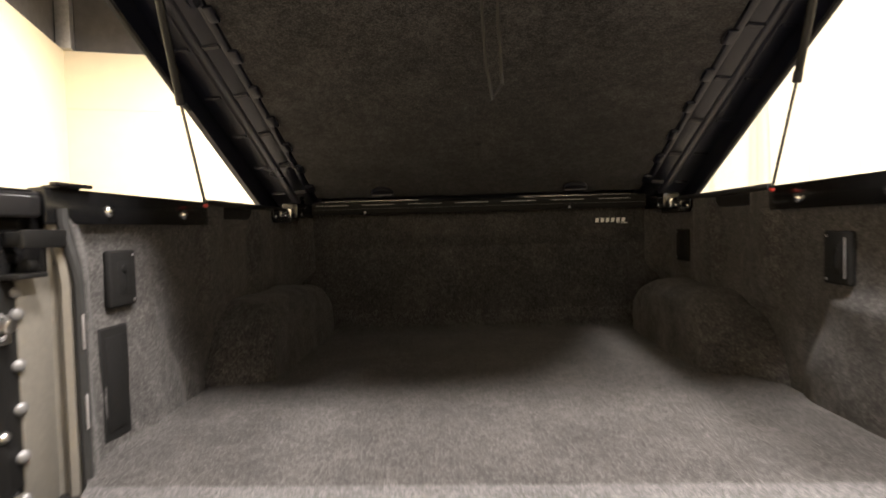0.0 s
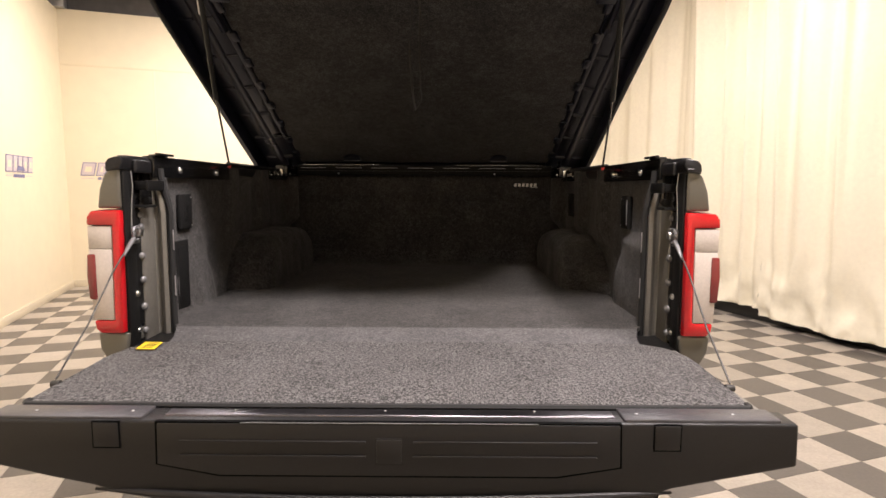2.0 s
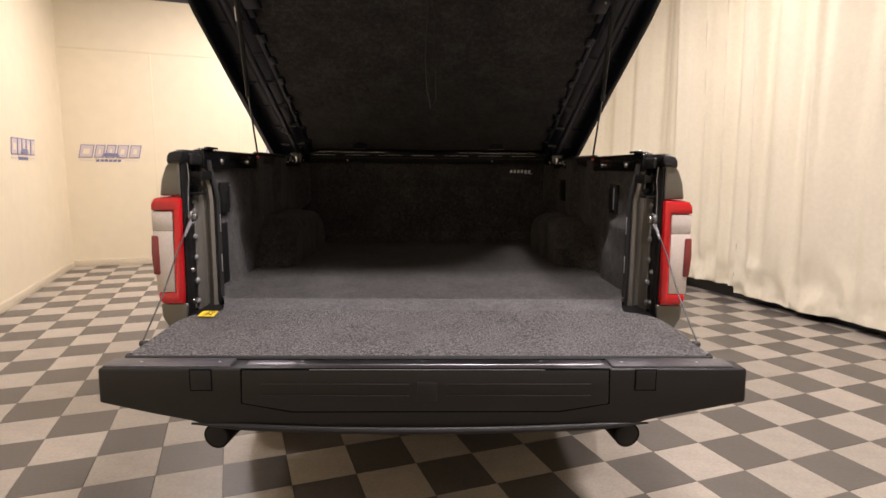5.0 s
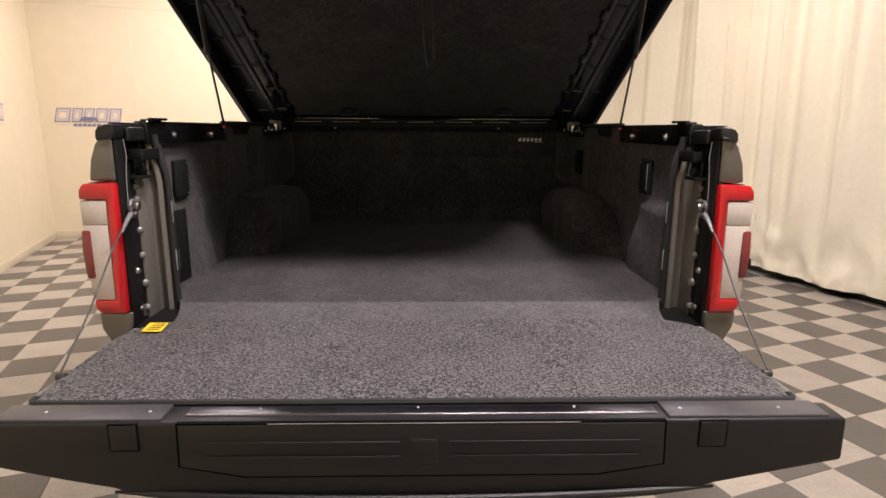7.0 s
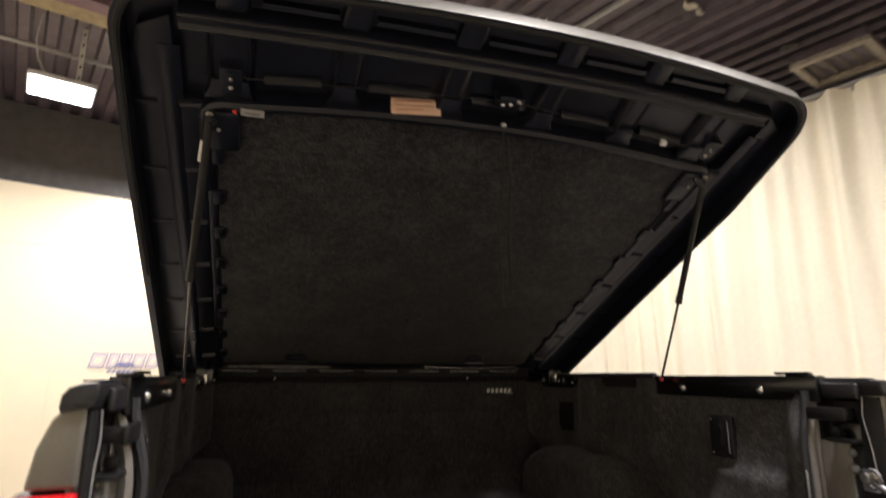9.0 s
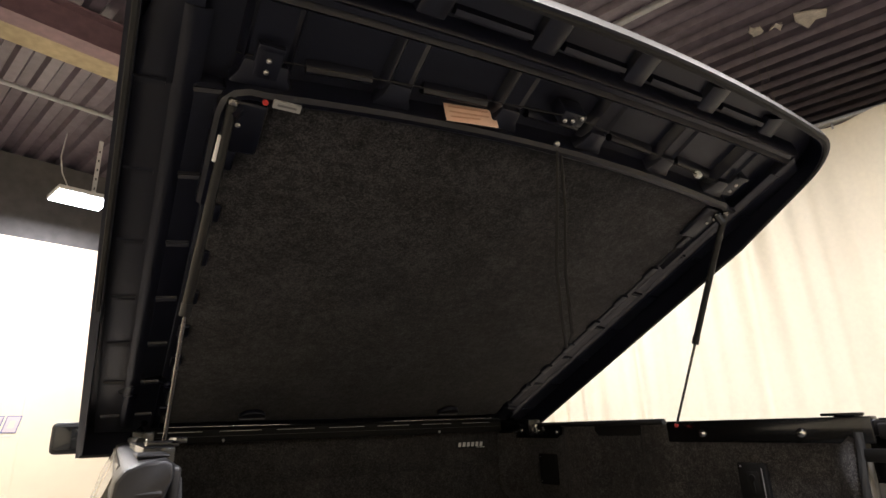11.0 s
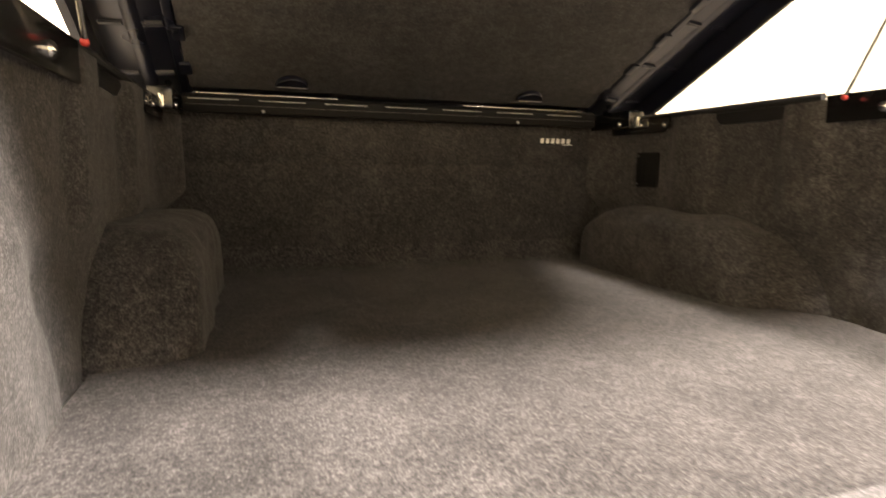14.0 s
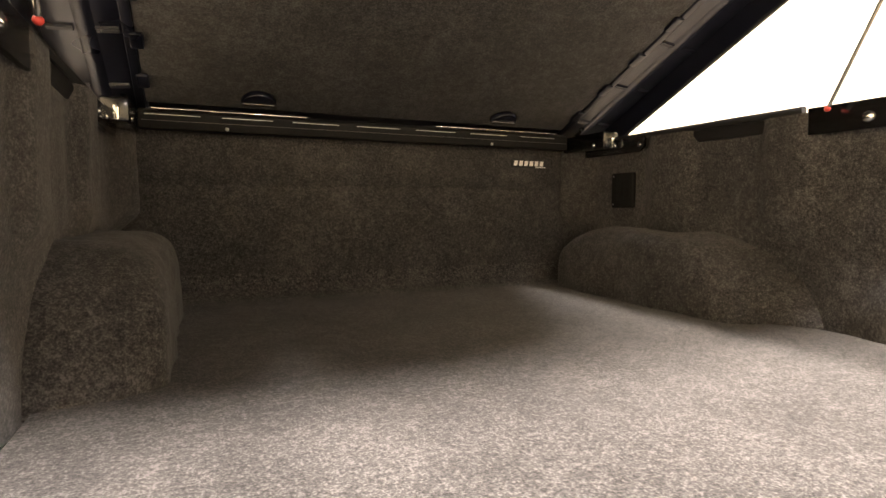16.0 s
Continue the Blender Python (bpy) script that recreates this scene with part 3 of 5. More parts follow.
    strap = box(s * 0.832, s * 0.879, 0.085, 0.105, 1.458, 1.486, 0.004)
    merge(strap, box(s * 0.83, s * 0.842, 0.075, 0.185, 1.455, 1.489, 0.004))
    part("bracket", strap, MOULD_DARK, side, "black latch striker bracket")
    part("bracket", merge(box(s * 0.838, s * 0.879, 0.07, 0.14, 1.4, 1.409, 0.002), disc((s * 0.86, 0.13, 1.423), (0, -1, 0), 0.014, 0.02, 12, 0.002)), MOULD_DARK, side, "black striker pin")
    part("wire", tube([(s * 0.87, 0.05, 1.518), (s * 0.869, 0.056, 1.47), (s * 0.8715, 0.05, 1.42), (s * 0.871, 0.044, 1.38), (s * 0.87, 0.04, 1.33)], 0.0017, 6), GALV, side)
    for z0, z1 in ((1.25, 1.32), (1.09, 1.16)):
        part("seal_clip", box(s * 0.8085, s * 0.812, 0.187, 0.191, z0, z1, 0.001), ALU, side)
    part("anchor_plate", merge(box(s * 0.866, s * 0.8785, 0.04, 0.08, 1.285, 1.338, 0.004), disc((s * 0.868, 0.06, 1.32), (-s, 0, 0), 0.014, 0.02, 12, 0.003)), STEEL, side, "bright steel cable anchor")
    part("bolt", dome((s * 0.875, 0.06, 1.12), (-s, -1, 0), 0.011, 0.9), STEEL, side)
    part("bolt", dome((s * 0.875, 0.06, 1.0), (-s, -1, 0), 0.008, 0.9), STEEL, side)
    # tail lamp
    def pr(pts, y0, dy, w=0.004):
        return prism([(s * x, y0, z) for x, z in pts], (0, dy, 0), w, 2)
    lamp = part("tail_lamp", pr(((0.879, 1.007), (0.962, 1.007), (0.98, 1.045), (0.985, 1.35), (0.972, 1.395), (0.877, 1.397)), 0.012, 0.15, 0.01), MOULD_DARK, TRUCK, "tail lamp with red frame and clear middle")
    part("red_lens", pr(((0.884, 1.005), (0.958, 1.005), (0.972, 1.02), (0.976, 1.046), (0.912, 1.046), (0.906, 1.348), (0.984, 1.348), (0.982, 1.375), (0.97, 1.393), (0.88, 1.396)), -0.012, 0.03, 0.006), RED_LENS, lamp, "bright red lens")
    part("clear_lens", pr(((0.9135, 1.048), (0.978, 1.048), (0.982, 1.2733), (0.9095, 1.2733)), -0.009, 0.03, 0.002), CLEAR_LENS, lamp, "milky clear lens")
    part("clear_lens", pr(((0.909, 1.274), (0.982, 1.274), (0.983, 1.345), (0.908, 1.345)), -0.009, 0.03, 0.002), CLEAR_LENS, lamp, "milky clear lens")
    part("side_reflector", pr(((0.962, 1.112), (0.986, 1.114), (0.991, 1.19), (0.987, 1.258), (0.962, 1.258)), -0.014, 0.12, 0.006), MAROON, lamp, "maroon side reflector")
    # inner bed wall of sheet metal
    part("inner_wall", box(s * 0.904, s * 0.912, 0.2, 1.96, 0.93, 1.5), PAINT_IN, side)


for s in (-1, 1):
    bed_side(s)
part("bed_floor", box(-0.9, 0.9, 0.02, 1.97, 0.93, 0.955, 0.003), MOULD_DARK, TRUCK, "black painted bed floor")
part("bed_front", box(-0.9, 0.9, 1.915, 1.96, 0.93, 1.56, 0.004), PAINT, TRUCK, "grey painted bed front wall")


def tailgate():
    g = part("tailgate", box(-0.85, 0.85, -0.55, -0.012, 0.884, 0.964, 0.012, 3), PAINT, TRUCK, "open tailgate, lying flat")
    low = prism([(-0.6, -0.57, 0.803), (-0.6, -0.5, 0.815), (-0.6, -0.3, 0.838), (-0.6, -0.06, 0.866), (-0.6, -0.06, 0.89), (-0.6, -0.57, 0.89)], (1.2, 0, 0), 0.01)
    part("outer_skin", low, PAINT, g)
    end = [(-0.858, 0.975), (-0.86, 0.88), (-0.72, 0.848), (-0.62, 0.828), (-0.59, 0.818)]
    end += [(x / 20 * 0.58, 0.8 + 0.016 * (x / 20) ** 2) for x in range(-20, 21, 4)]
    end += [(-x + 0.025 * (x < -0.8), z) for x, z in reversed(end[:5])]
    part("end_moulding", prism([(x, -0.61, z) for x, z in end], (0, 0.075, 0), 0.007, 3), MOULD, g, "grained black plastic end moulding")
    lip = [(x / 20 * 0.62, -0.615 + 0.009 * abs(x / 20) ** 3, 0.802 + 0.018 * (x / 20) ** 2) for x in range(-20, 21)]
    part("lip", tube(lip, [0.003 + 0.0065 * smoothstep(20, 15, abs(x)) for x in range(-20, 21)], 10), MOULD, g, "rounded lower lip")
    out = ((-0.478, 0.972), (-0.48, 0.881), (-0.347, 0.857), (0.371, 0.857), (0.506, 0.879), (0.503, 0.972))
    cx, cz = 0.012, 0.915
    part("panel_gap", prism([(cx + (x - cx) * 1.008, -0.6135, cz + (z - cz) * 1.055) for x, z in out], (0, 0.01, 0)), GAP, g, "black gap round the step panel")
    panel = part("step_panel", prism([(x, -0.6155, z) for x, z in out], (0, 0.02, 0), 0.003), MOULD, g, "ribbed black step panel")
    for x0, x1 in ((-0.43, -0.035), (0.065, 0.455)):
        for z in (0.933, 0.901):
            part("rib", box(x0, x1, -0.6185, -0.612, z - 0.0025, z + 0.0025, 0.001), MOULD, panel)
    for x in (-0.588, 0.605, 0.014):
        z = 0.944 if abs(x) > 0.1 else 0.912
        part("cover_gap", box(x - 0.0295, x + 0.0295, -0.6165 if abs(x) < 0.1 else -0.612, -0.6, z - 0.0295, z + 0.0295), GAP if abs(x) > 0.1 else RUBBER, g)
        part("square_cover", box(x - 0.027, x + 0.027, -0.618 if abs(x) < 0.1 else -0.6135, -0.6, z - 0.027, z + 0.027, 0.002), MOULD, g, "small square cover")
    # Thin bright strip along the panel's upper edge.
    part("bright_edge", box(-0.3, 0.33, -0.6155, -0.606, 0.9728, 0.9745, 0.0005), DULLSTEEL, panel, "bright upper edge")
    part("trim_strip", box(-0.475, 0.5, -0.584, -0.548, 0.97, 0.9785, 0.003, 3), BRUSHED, g, "scuffed bright metal strip")
    for s in (-1, 1):
        # Lighter grey on top of the end moulding.
        part("end_pad", box(s * 0.515, s * 0.85, -0.603, -0.538, 0.97, 0.981, 0.004), PAD, g, "lighter grey plastic pad")
        part("side_cap", box(s * 0.835, s * 0.856, -0.545, -0.03, 0.892, 0.968, 0.005), PAINT_IN, g)
        for x in (0.55, 0.76):
            part("screw", dome((s * x, -0.572, 0.981), (0, 0, 1), 0.004, 0.5), GALV, g)
        part("hinge", tube([(s * 0.8, -0.012, 0.92), (s * 0.875, -0.012, 0.92)], 0.016, 10), STEEL, g)
        cab = [(s * 0.862, 0.045, 1.318), (s * 0.856, -0.1, 1.215), (s * 0.85, -0.24, 1.09), (s * 0.847, -0.385, 0.985)]
        part("support_cable", tube(cab, 0.0026, 8), CABLE, g, "thin steel support cable")
        hook = [(s * 0.86, 0.045 + 0.019 * math.cos(k * math.tau / 14), 1.318 + 0.022 * math.sin(k * math.tau / 14)) for k in range(15)]
        part("cable_hook", tube(hook, 0.0052, 8, False), DULLSTEEL, g, "bright steel cable eye")
        part("cable_end", tube([(s * 0.86, 0.03, 1.303), (s * 0.859, 0.005, 1.288), (s * 0.858, -0.035, 1.257)], [0.0085, 0.007, 0.0045], 10), DULLSTEEL, g, "crimped steel cable end")
        part("cable_stud", disc((s * 0.836, -0.385, 0.973), (s, 0, 0), 0.01, 0.022, 12, 0.002), CABLE, g)
    for x in (-0.33, 0.0, 0.33):
        part("screw", dome((x, -0.557, 0.9785), (0, 0, 1), 0.0035, 0.5), GALV, g)
    part("handle", box(-0.3, 0.3, -0.51, -0.46, 0.797, 0.83, 0.008, 3), PAINT, g, "grey painted tailgate handle")
    part("lock", disc((0.22, -0.4, 0.83), (0, 0, -1), 0.026, 0.018, 20, 0.003), CHROME, g, "round chrome key lock")
    ring = [(0.13 * math.cos(k * math.tau / 32), -0.27 + 0.05 * math.sin(k * math.tau / 32), 0.842 + 0.006 * math.sin(k * math.tau / 32)) for k in range(33)]
    part("oval_recess", tube(ring, 0.008, 8, False), PAINT, g, "oval badge recess")


tailgate()


def bumper():
    b = part("rear_bumper", box(-0.42, 0.42, -0.05, 0.1, 0.585, 0.84, 0.02, 3), MOULD_DARK, TRUCK, "grey steel rear bumper with a black middle")

    def lower(x):
        """The bumper's lower edge, with a notch over the exhaust tip and an upswept end."""
        return 0.605 + 0.025 * smoothstep(0.6, 0.85, x) + 0.05 * math.exp(-(((x - 0.755) / 0.05) ** 2)) + 0.13 * smoothstep(0.86, 0.975, x) ** 2

    for s in (-1, 1):
        rows = []
        for i in range(41):
            f = i / 40
            x = 0.32 + 0.655 * f
            y = -0.1 + 0.12 * smoothstep(0.72, 1.0, f) ** 2
            lo, slant = lower(x), 0.5 * (1 - f) ** 5
            rows.append([Vector((s * (x + slant * (zz - 0.66)), yy, zz)) for yy, zz in ((y, lo + 0.012), (y - 0.012, lo + 0.04), (y - 0.004, 0.72), (y - 0.012, 0.76), (y + 0.005, 0.8), (y + 0.05, 0.81), (y + 0.13, 0.8), (y + 0.13, lo + 0.01), (y + 0.02, lo))])
        part("bumper_shell", loft(rows), PAINT, b, "grey painted bumper half")
        rim = [(s * x, -0.1 + 0.12 * smoothstep(0.72, 1.0, (x - 0.32) / 0.655) ** 2 - 0.002, lower(x) + 0.004) for x in (0.67 + 0.01 * k for k in range(18))]
        part("cutout_rim", tube(rim, 0.005, 8), GALV, b, "bright rim over the exhaust tip")
        part("corner_pocket", prism([(s * x, -0.062, z) for x, z in ((0.3, 0.76), (0.36, 0.76), (0.29, 0.61), (0.25, 0.65))], (0, 0.03, 0), 0.004), MOULD_DARK, b, "black corner panel with a sensor")
        part("step_pad", box(s * 0.43, s * 0.9, -0.07, 0.08, 0.812, 0.826, 0.005), MOULD, b)
        for x, z in ((0.83, 0.755), (0.34, 0.735)):
            part("parking_sensor", disc((s * x, -0.105 + 0.045 * (x < 0.5), z), (0, -1, 0), 0.013, 0.006, 16), MOULD, b)
        pipe = [(s * 0.42, 0.62, 0.53), (s * 0.6, 0.36, 0.53), (s * 0.725, 0.12, 0.528), (s * 0.762, -0.04, 0.519)]
        ex = part("exhaust_pipe", tube(pipe, 0.045, 16), MATTE, TRUCK, "black exhaust tailpipe")
        part("tip", tube([(s * 0.752, 0.04, 0.523), (s * 0.768, -0.065, 0.516)], 0.049, 20), MATTE, ex, "wide black exhaust tip")
        # The closed tip gets a black disc as the dark of a hollow pipe.
        part("tip_shade_disc", disc((s * 0.768, -0.0652, 0.516), (s * 0.16, -1, -0.07), 0.042, 0.0015, 20), RUBBER, ex, "black disc standing for the shade inside the pipe")
        part("pipe_hanger", tube([(s * 0.7, 0.1, 0.63), (s * 0.71, 0.05, 0.58), (s * 0.735, 0.06, 0.565)], 0.005, 6), STEEL, ex)
    part("plate_recess", box(-0.16, 0.16, -0.068, -0.05, 0.68, 0.8, 0.004), RUBBER, b, "dark empty plate recess")
    part("hitch_receiver", box(-0.04, 0.04, -0.04, 0.3, 0.54, 0.62, 0.008), MATTE, TRUCK, "black square hitch receiver")


bumper()


def chassis():
    for s in (-1, 1):
        part("frame_rail", box(s * 0.38, s * 0.46, 0.1, 5.6, 0.56, 0.72, 0.01), ABS, TRUCK)
    part("rear_axle", tube([(-0.75, 1.3, 0.42), (-0.2, 1.3, 0.42), (0, 1.3, 0.42), (0.2, 1.3, 0.42), (0.75, 1.3, 0.42)], [0.05, 0.06, 0.15, 0.06, 0.05], 14), ABS, TRUCK)
    mf = part("muffler", tube([(-0.62, 0.42, 0.53), (-0.6, 0.42, 0.53), (-0.4, 0.42, 0.53), (-0.2, 0.42, 0.53), (-0.18, 0.42, 0.53)], [0.06, 0.1, 0.105, 0.1, 0.06], 18), GALVDARK, TRUCK, "dull brown muffler slung across the frame")
    part("seam", tube([(-0.6 + 0.0, 0.42, 0.53), (-0.59, 0.42, 0.53)], 0.104, 18), GALVDARK, mf)
    # Unseen tyre, block, trays, springs, dampers; added and hung low to darken the floor.
    part("spare_tyre", tube([(0.28 * math.cos(k * math.tau / 32), 0.62 + 0.28 * math.sin(k * math.tau / 32), 0.47) for k in range(33)], 0.11, 12, False), TYRE, TRUCK, "unseen spare tyre slung low under the bed to darken the floor")
    part("spare_rim", disc((0, 0.62, 0.44), (0, 0, -1), 0.2, 0.05, 24), MOULD_DARK, TRUCK, "black steel rim of the spare tyre")
    part("shade_block", box(-0.74, -0.1, 1.95, 3.4, 0.33, 0.56, 0.05, 3), MOULD_DARK, TRUCK, "unseen black block under the cab, added to darken the floor")
    part("underbody", box(-0.08, 0.74, 1.95, 5.0, 0.34, 0.5, 0.04, 3), MOULD_DARK, TRUCK, "unseen dark tray under the cab, added to darken the floor")
    for s in (-1, 1):
        part("leaf_spring", tube([(s * 0.56, 0.55, 0.62), (s * 0.56, 0.9, 0.5), (s * 0.56, 1.3, 0.46), (s * 0.56, 1.7, 0.5), (s * 0.56, 2.05, 0.6)], 0.03, 8), ABS, TRUCK)
        part("shock_absorber", tube([(s * 0.5, 1.15, 0.4), (s * 0.44, 0.98, 0.8)], 0.03, 10), ABS, TRUCK)
    part("underbody", box(-0.9, 0.9, 0.12, 1.95, 0.86, 0.9), MOULD_DARK, TRUCK, "unseen flat black tray under the bed, added to darken the floor")
    for s in (-1, 1):
        for y in (1.3, 5.25):
            x = 0.87
            prof = ((-0.13, 0.25), (-0.14, 0.33), (-0.13, 0.395), (-0.1, 0.415), (0.1, 0.415), (0.13, 0.395), (0.14, 0.33), (0.13, 0.25))
            rows = [[Vector((s * (x + a), y + r * math.cos(k * math.tau / 40), 0.415 + r * math.sin(k * math.tau / 40))) for k in range(40)] for a, r in prof]
            w = part("wheel", loft(rows, True, False), TYRE, TRUCK, "black road tyre on an alloy rim")
            rim = [(s * (x + a), r) for a, r in ((-0.12, 0.25), (0.1, 0.25), (0.115, 0.235), (0.06, 0.2), (0.05, 0.02))]
            rows = [[Vector((a, y + r * math.cos(k * math.tau / 40), 0.415 + r * math.sin(k * math.tau / 40))) for k in range(40)] for a, r in rim]
            part("rim", loft(rows, True, True), GALV, w)
            for k in range(6):
                t = k * math.tau / 6
                part("spoke", tube([(s * (x + 0.09), y + 0.03 * math.cos(t), 0.415 + 0.03 * math.sin(t)), (s * (x + 0.1), y + 0.23 * math.cos(t), 0.415 + 0.23 * math.sin(t))], 0.022, 8), GALV, w)


chassis()


def cab():
    c = part("cab", prism([(-0.955, y, z) for y, z in ((2.04, 0.38), (4.82, 0.38), (4.85, 0.95), (5.7, 0.95), (6.12, 0.8), (6.16, 1.15), (6.0, 1.32), (4.75, 1.42), (4.0, 1.42), (2.04, 1.42))], (1.91, 0, 0), 0.04, 3), PAINT, TRUCK, "dark grey cab and bonnet")
    rows = []
    for z, y0, y1, x in ((1.42, 2.05, 4.6, 0.945), (1.6, 2.08, 4.25, 0.88), (1.8, 2.12, 3.9, 0.8), (1.92, 2.2, 3.65, 0.74), (1.96, 2.4, 3.4, 0.66)):
        rows.append([Vector(p) for p in ((-x, y0, z), (x, y0, z), (x, y1, z), (-x, y1, z))])
    part("roof", bevel(loft(rows), 0.03, 2), PAINT, c)
    part("rear_window", box(-0.62, 0.62, -0.004, 0.004, -0.13, 0.13, 0.003, m=pose(0, 2.083, 1.62, -9.5)), GLASS_DARK, c, "dark tinted rear window")
    for s in (-1, 1):
        for y0, y1 in ((2.3, 3.05), (3.15, 4.1)):
            part("side_window", prism([(s * 0.925, y0, 1.46), (s * 0.925, y1, 1.46), (s * 0.82, min(y1, 3.75), 1.77), (s * 0.82, y0, 1.77)], (s * 0.006, 0, 0.002)), GLASS_DARK, c, "dark tinted side window")
        mir = part("side_mirror", box(s * 1.1, s * 1.3, 4.14, 4.24, 1.48, 1.69, 0.035, 4), MOULD, TRUCK, "black door mirror housing")
        # Dark glass stands in for the dark reflection in the mirror.
        part("mirror_glass", box(s * 1.125, s * 1.275, 4.134, 4.142, 1.51, 1.66, 0.002), GLASS_DARK, mir)
        part("mirror_arm", box(s * 0.93, s * 1.12, 4.16, 4.22, 1.5, 1.55, 0.012), MOULD, mir)
        part("headlamp", box(s * 0.62, s * 0.93, 6.1, 6.17, 0.98, 1.16, 0.02), CLEAR_LENS, c)


cab()

# ---- the bed rug ----
BED = thing("bed_rug", (0, 1.0, 0.955), "grey salt-and-pepper carpet liner covering the truck bed", "bed liner")


def sheet(rows, vec):
    bm = loft(rows, closed=False)
    r = bmesh.ops.extrude_face_region(bm, geom=bm.faces[:])
    bmesh.ops.translate(bm, verts=[x for x in r["geom"] if isinstance(x, bmesh.types.BMVert)], vec=vec)
    return bm


def bed_floor_carpet():
    rows = []
    ys = [0.153, 0.18] + [0.25 + k * 0.13 for k in range(12)] + [1.80, 1.84, 1.862, 1.874, 1.88]
    for y in ys:
        z = 0.988
        if y > 1.8:
            z += 0.085 * (1 - math.sqrt(max(0, 1 - ((y - 1.8) / 0.08) ** 2)))
        half = 0.765 + 0.11 * smoothstep(0.08, 0.3, y)
        rows.append([Vector((half * (k / 12 - 1), y, z + 0.0025 * noise.noise(Vector((k * 0.6, y * 4, 0))))) for k in range(25)])
    # The flap's extra light is painted in by its lighter carpet.
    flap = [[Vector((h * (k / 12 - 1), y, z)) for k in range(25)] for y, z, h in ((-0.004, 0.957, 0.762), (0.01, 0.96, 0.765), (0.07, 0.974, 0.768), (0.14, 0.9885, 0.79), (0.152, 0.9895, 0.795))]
    part("hinge_flap", sheet(flap, (0, 0, -0.01)), FLAP, BED, "carpet flap over the tailgate hinge, its brighter light put into the colour", sharp=60)
    part("floor_carpet", sheet(rows, (0, 0, -0.014)), FLOOR_RUG, BED, sharp=60)


def front_carpet():
    prof = [(1.06, 1.883), (1.1, 1.889), (1.2, 1.891), (1.32, 1.89), (1.365, 1.892), (1.375, 1.899), (1.385, 1.899), (1.395, 1.889), (1.45, 1.886), (1.52, 1.887), (1.55, 1.888)]
    rows = [[Vector((0.88 * (k / 12 - 1), y + 0.004 * noise.noise(Vector((k * 0.5, z * 6, 3))) + 0.002 * noise.noise(Vector((k * 1.7, z * 15, 5))), z)) for k in range(25)] for z, y in prof]
    part("front_panel", sheet(rows, (0, 0.012, 0)), RUG, BED, sharp=60)


def side_carpet(s):
    """Carpeted bed side: moulded pillars above, a padded lower panel at the rear, a flange folded in at the gate post."""
    rows = []
    pad = 0.024 if s > 0 else 0.012
    for i in range(85):
        y = 0.205 + (1.885 - 0.205) * i / 84
        flange = 0.05 * smoothstep(0.305, 0.225, y)
        post = 0.026 * smoothstep(0.8, 0.85, y) * smoothstep(1.0, 0.94, y)
        post += 0.03 * smoothstep(1.2, 1.27, y) * smoothstep(1.46, 1.38, y)
        post += 0.07 * smoothstep(1.72, 1.88, y)
        row = []
        for k in range(31):
            z = 0.972 + (1.56 - 0.972) * k / 30
            top = smoothstep(1.2, 1.29, z)
            end = 0.61 + 0.1 * smoothstep(1.25, 1.0, z)
            low = pad * smoothstep(1.3, 1.265, z) * smoothstep(end + 0.03, end - 0.1, y) * smoothstep(0.25, 0.32, y)
            low -= 0.012 * smoothstep(1.26, 1.18, z) * smoothstep(end - 0.04, end + 0.03, y) * smoothstep(1.0, 0.9, y)
            lean = 0.028 * smoothstep(1.38, 1.53, z) * smoothstep(0.32, 0.22, y)
            ruck = 0.006 * noise.noise(Vector((y * 5, z * 5, s))) + 0.005 * noise.noise(Vector((y * 14, z * 7, s + 4)))
            row.append(Vector((s * (0.876 - flange - post * top - low + lean + ruck), y, z)))
        rows.append(row)
    part("side_panel", sheet(rows, (s * 0.012, 0, 0)), SIDE_RUG, BED, sharp=60)


def arch_carpet(s):
    """Carpeted wheel box: an upright inner face, a rounded top and a rear slope that runs askew to the wall."""
    rows = []
    y0, y1, h, w, reach, slant = (0.895, 1.85, 0.25, 0.19, 0.33, 0.11) if s > 0 else (0.862, 1.85, 0.262, 0.2, 0.24, 0.02)
    n = 72
    for i in range(n + 1):
        t = i / n
        d = (y1 - y0) * t
        e = (y1 - y0) * (1 - t)
        rise = lambda q, reach: (1 - (1 - min(1.0, q / reach)) ** 2.2) ** 0.72
        f = max(0.015, min(rise(d, reach), rise(e, 0.3)))
        wide = w * (1 - 0.35 * smoothstep(0.09, 0.0, d) ** 2) * (1 - 0.5 * smoothstep(0.12, 0.0, e))
        row = []
        for k in range(33):
            a = math.pi / 2 * k / 32
            c, g = math.cos(a) ** 0.36, math.sin(a) ** 0.42
            px, pz = 0.885 - wide * c, 0.978 + h * f * g
            skew = -slant * smoothstep(0.8, 0.0, t) * smoothstep(0.2, 1.0, 1 - c)
            y = y0 + d + skew
            lump = 0.012 * noise.noise(Vector((px * 7, y * 6, pz * 7 + 3 * s))) + 0.005 * noise.noise(Vector((px * 19, y * 15, pz * 17 + s)))
            fade = min(1.0, f * 2)
            row.append(Vector((s * (px - lump * c * fade), y, max(0.976, pz + lump * g * fade))))
        rows.append(row)
    part("wheel_arch", sheet(rows, (s * 0.004, 0, -0.006)), SIDE_RUG, BED, "carpeted wheel arch hump", sharp=70)


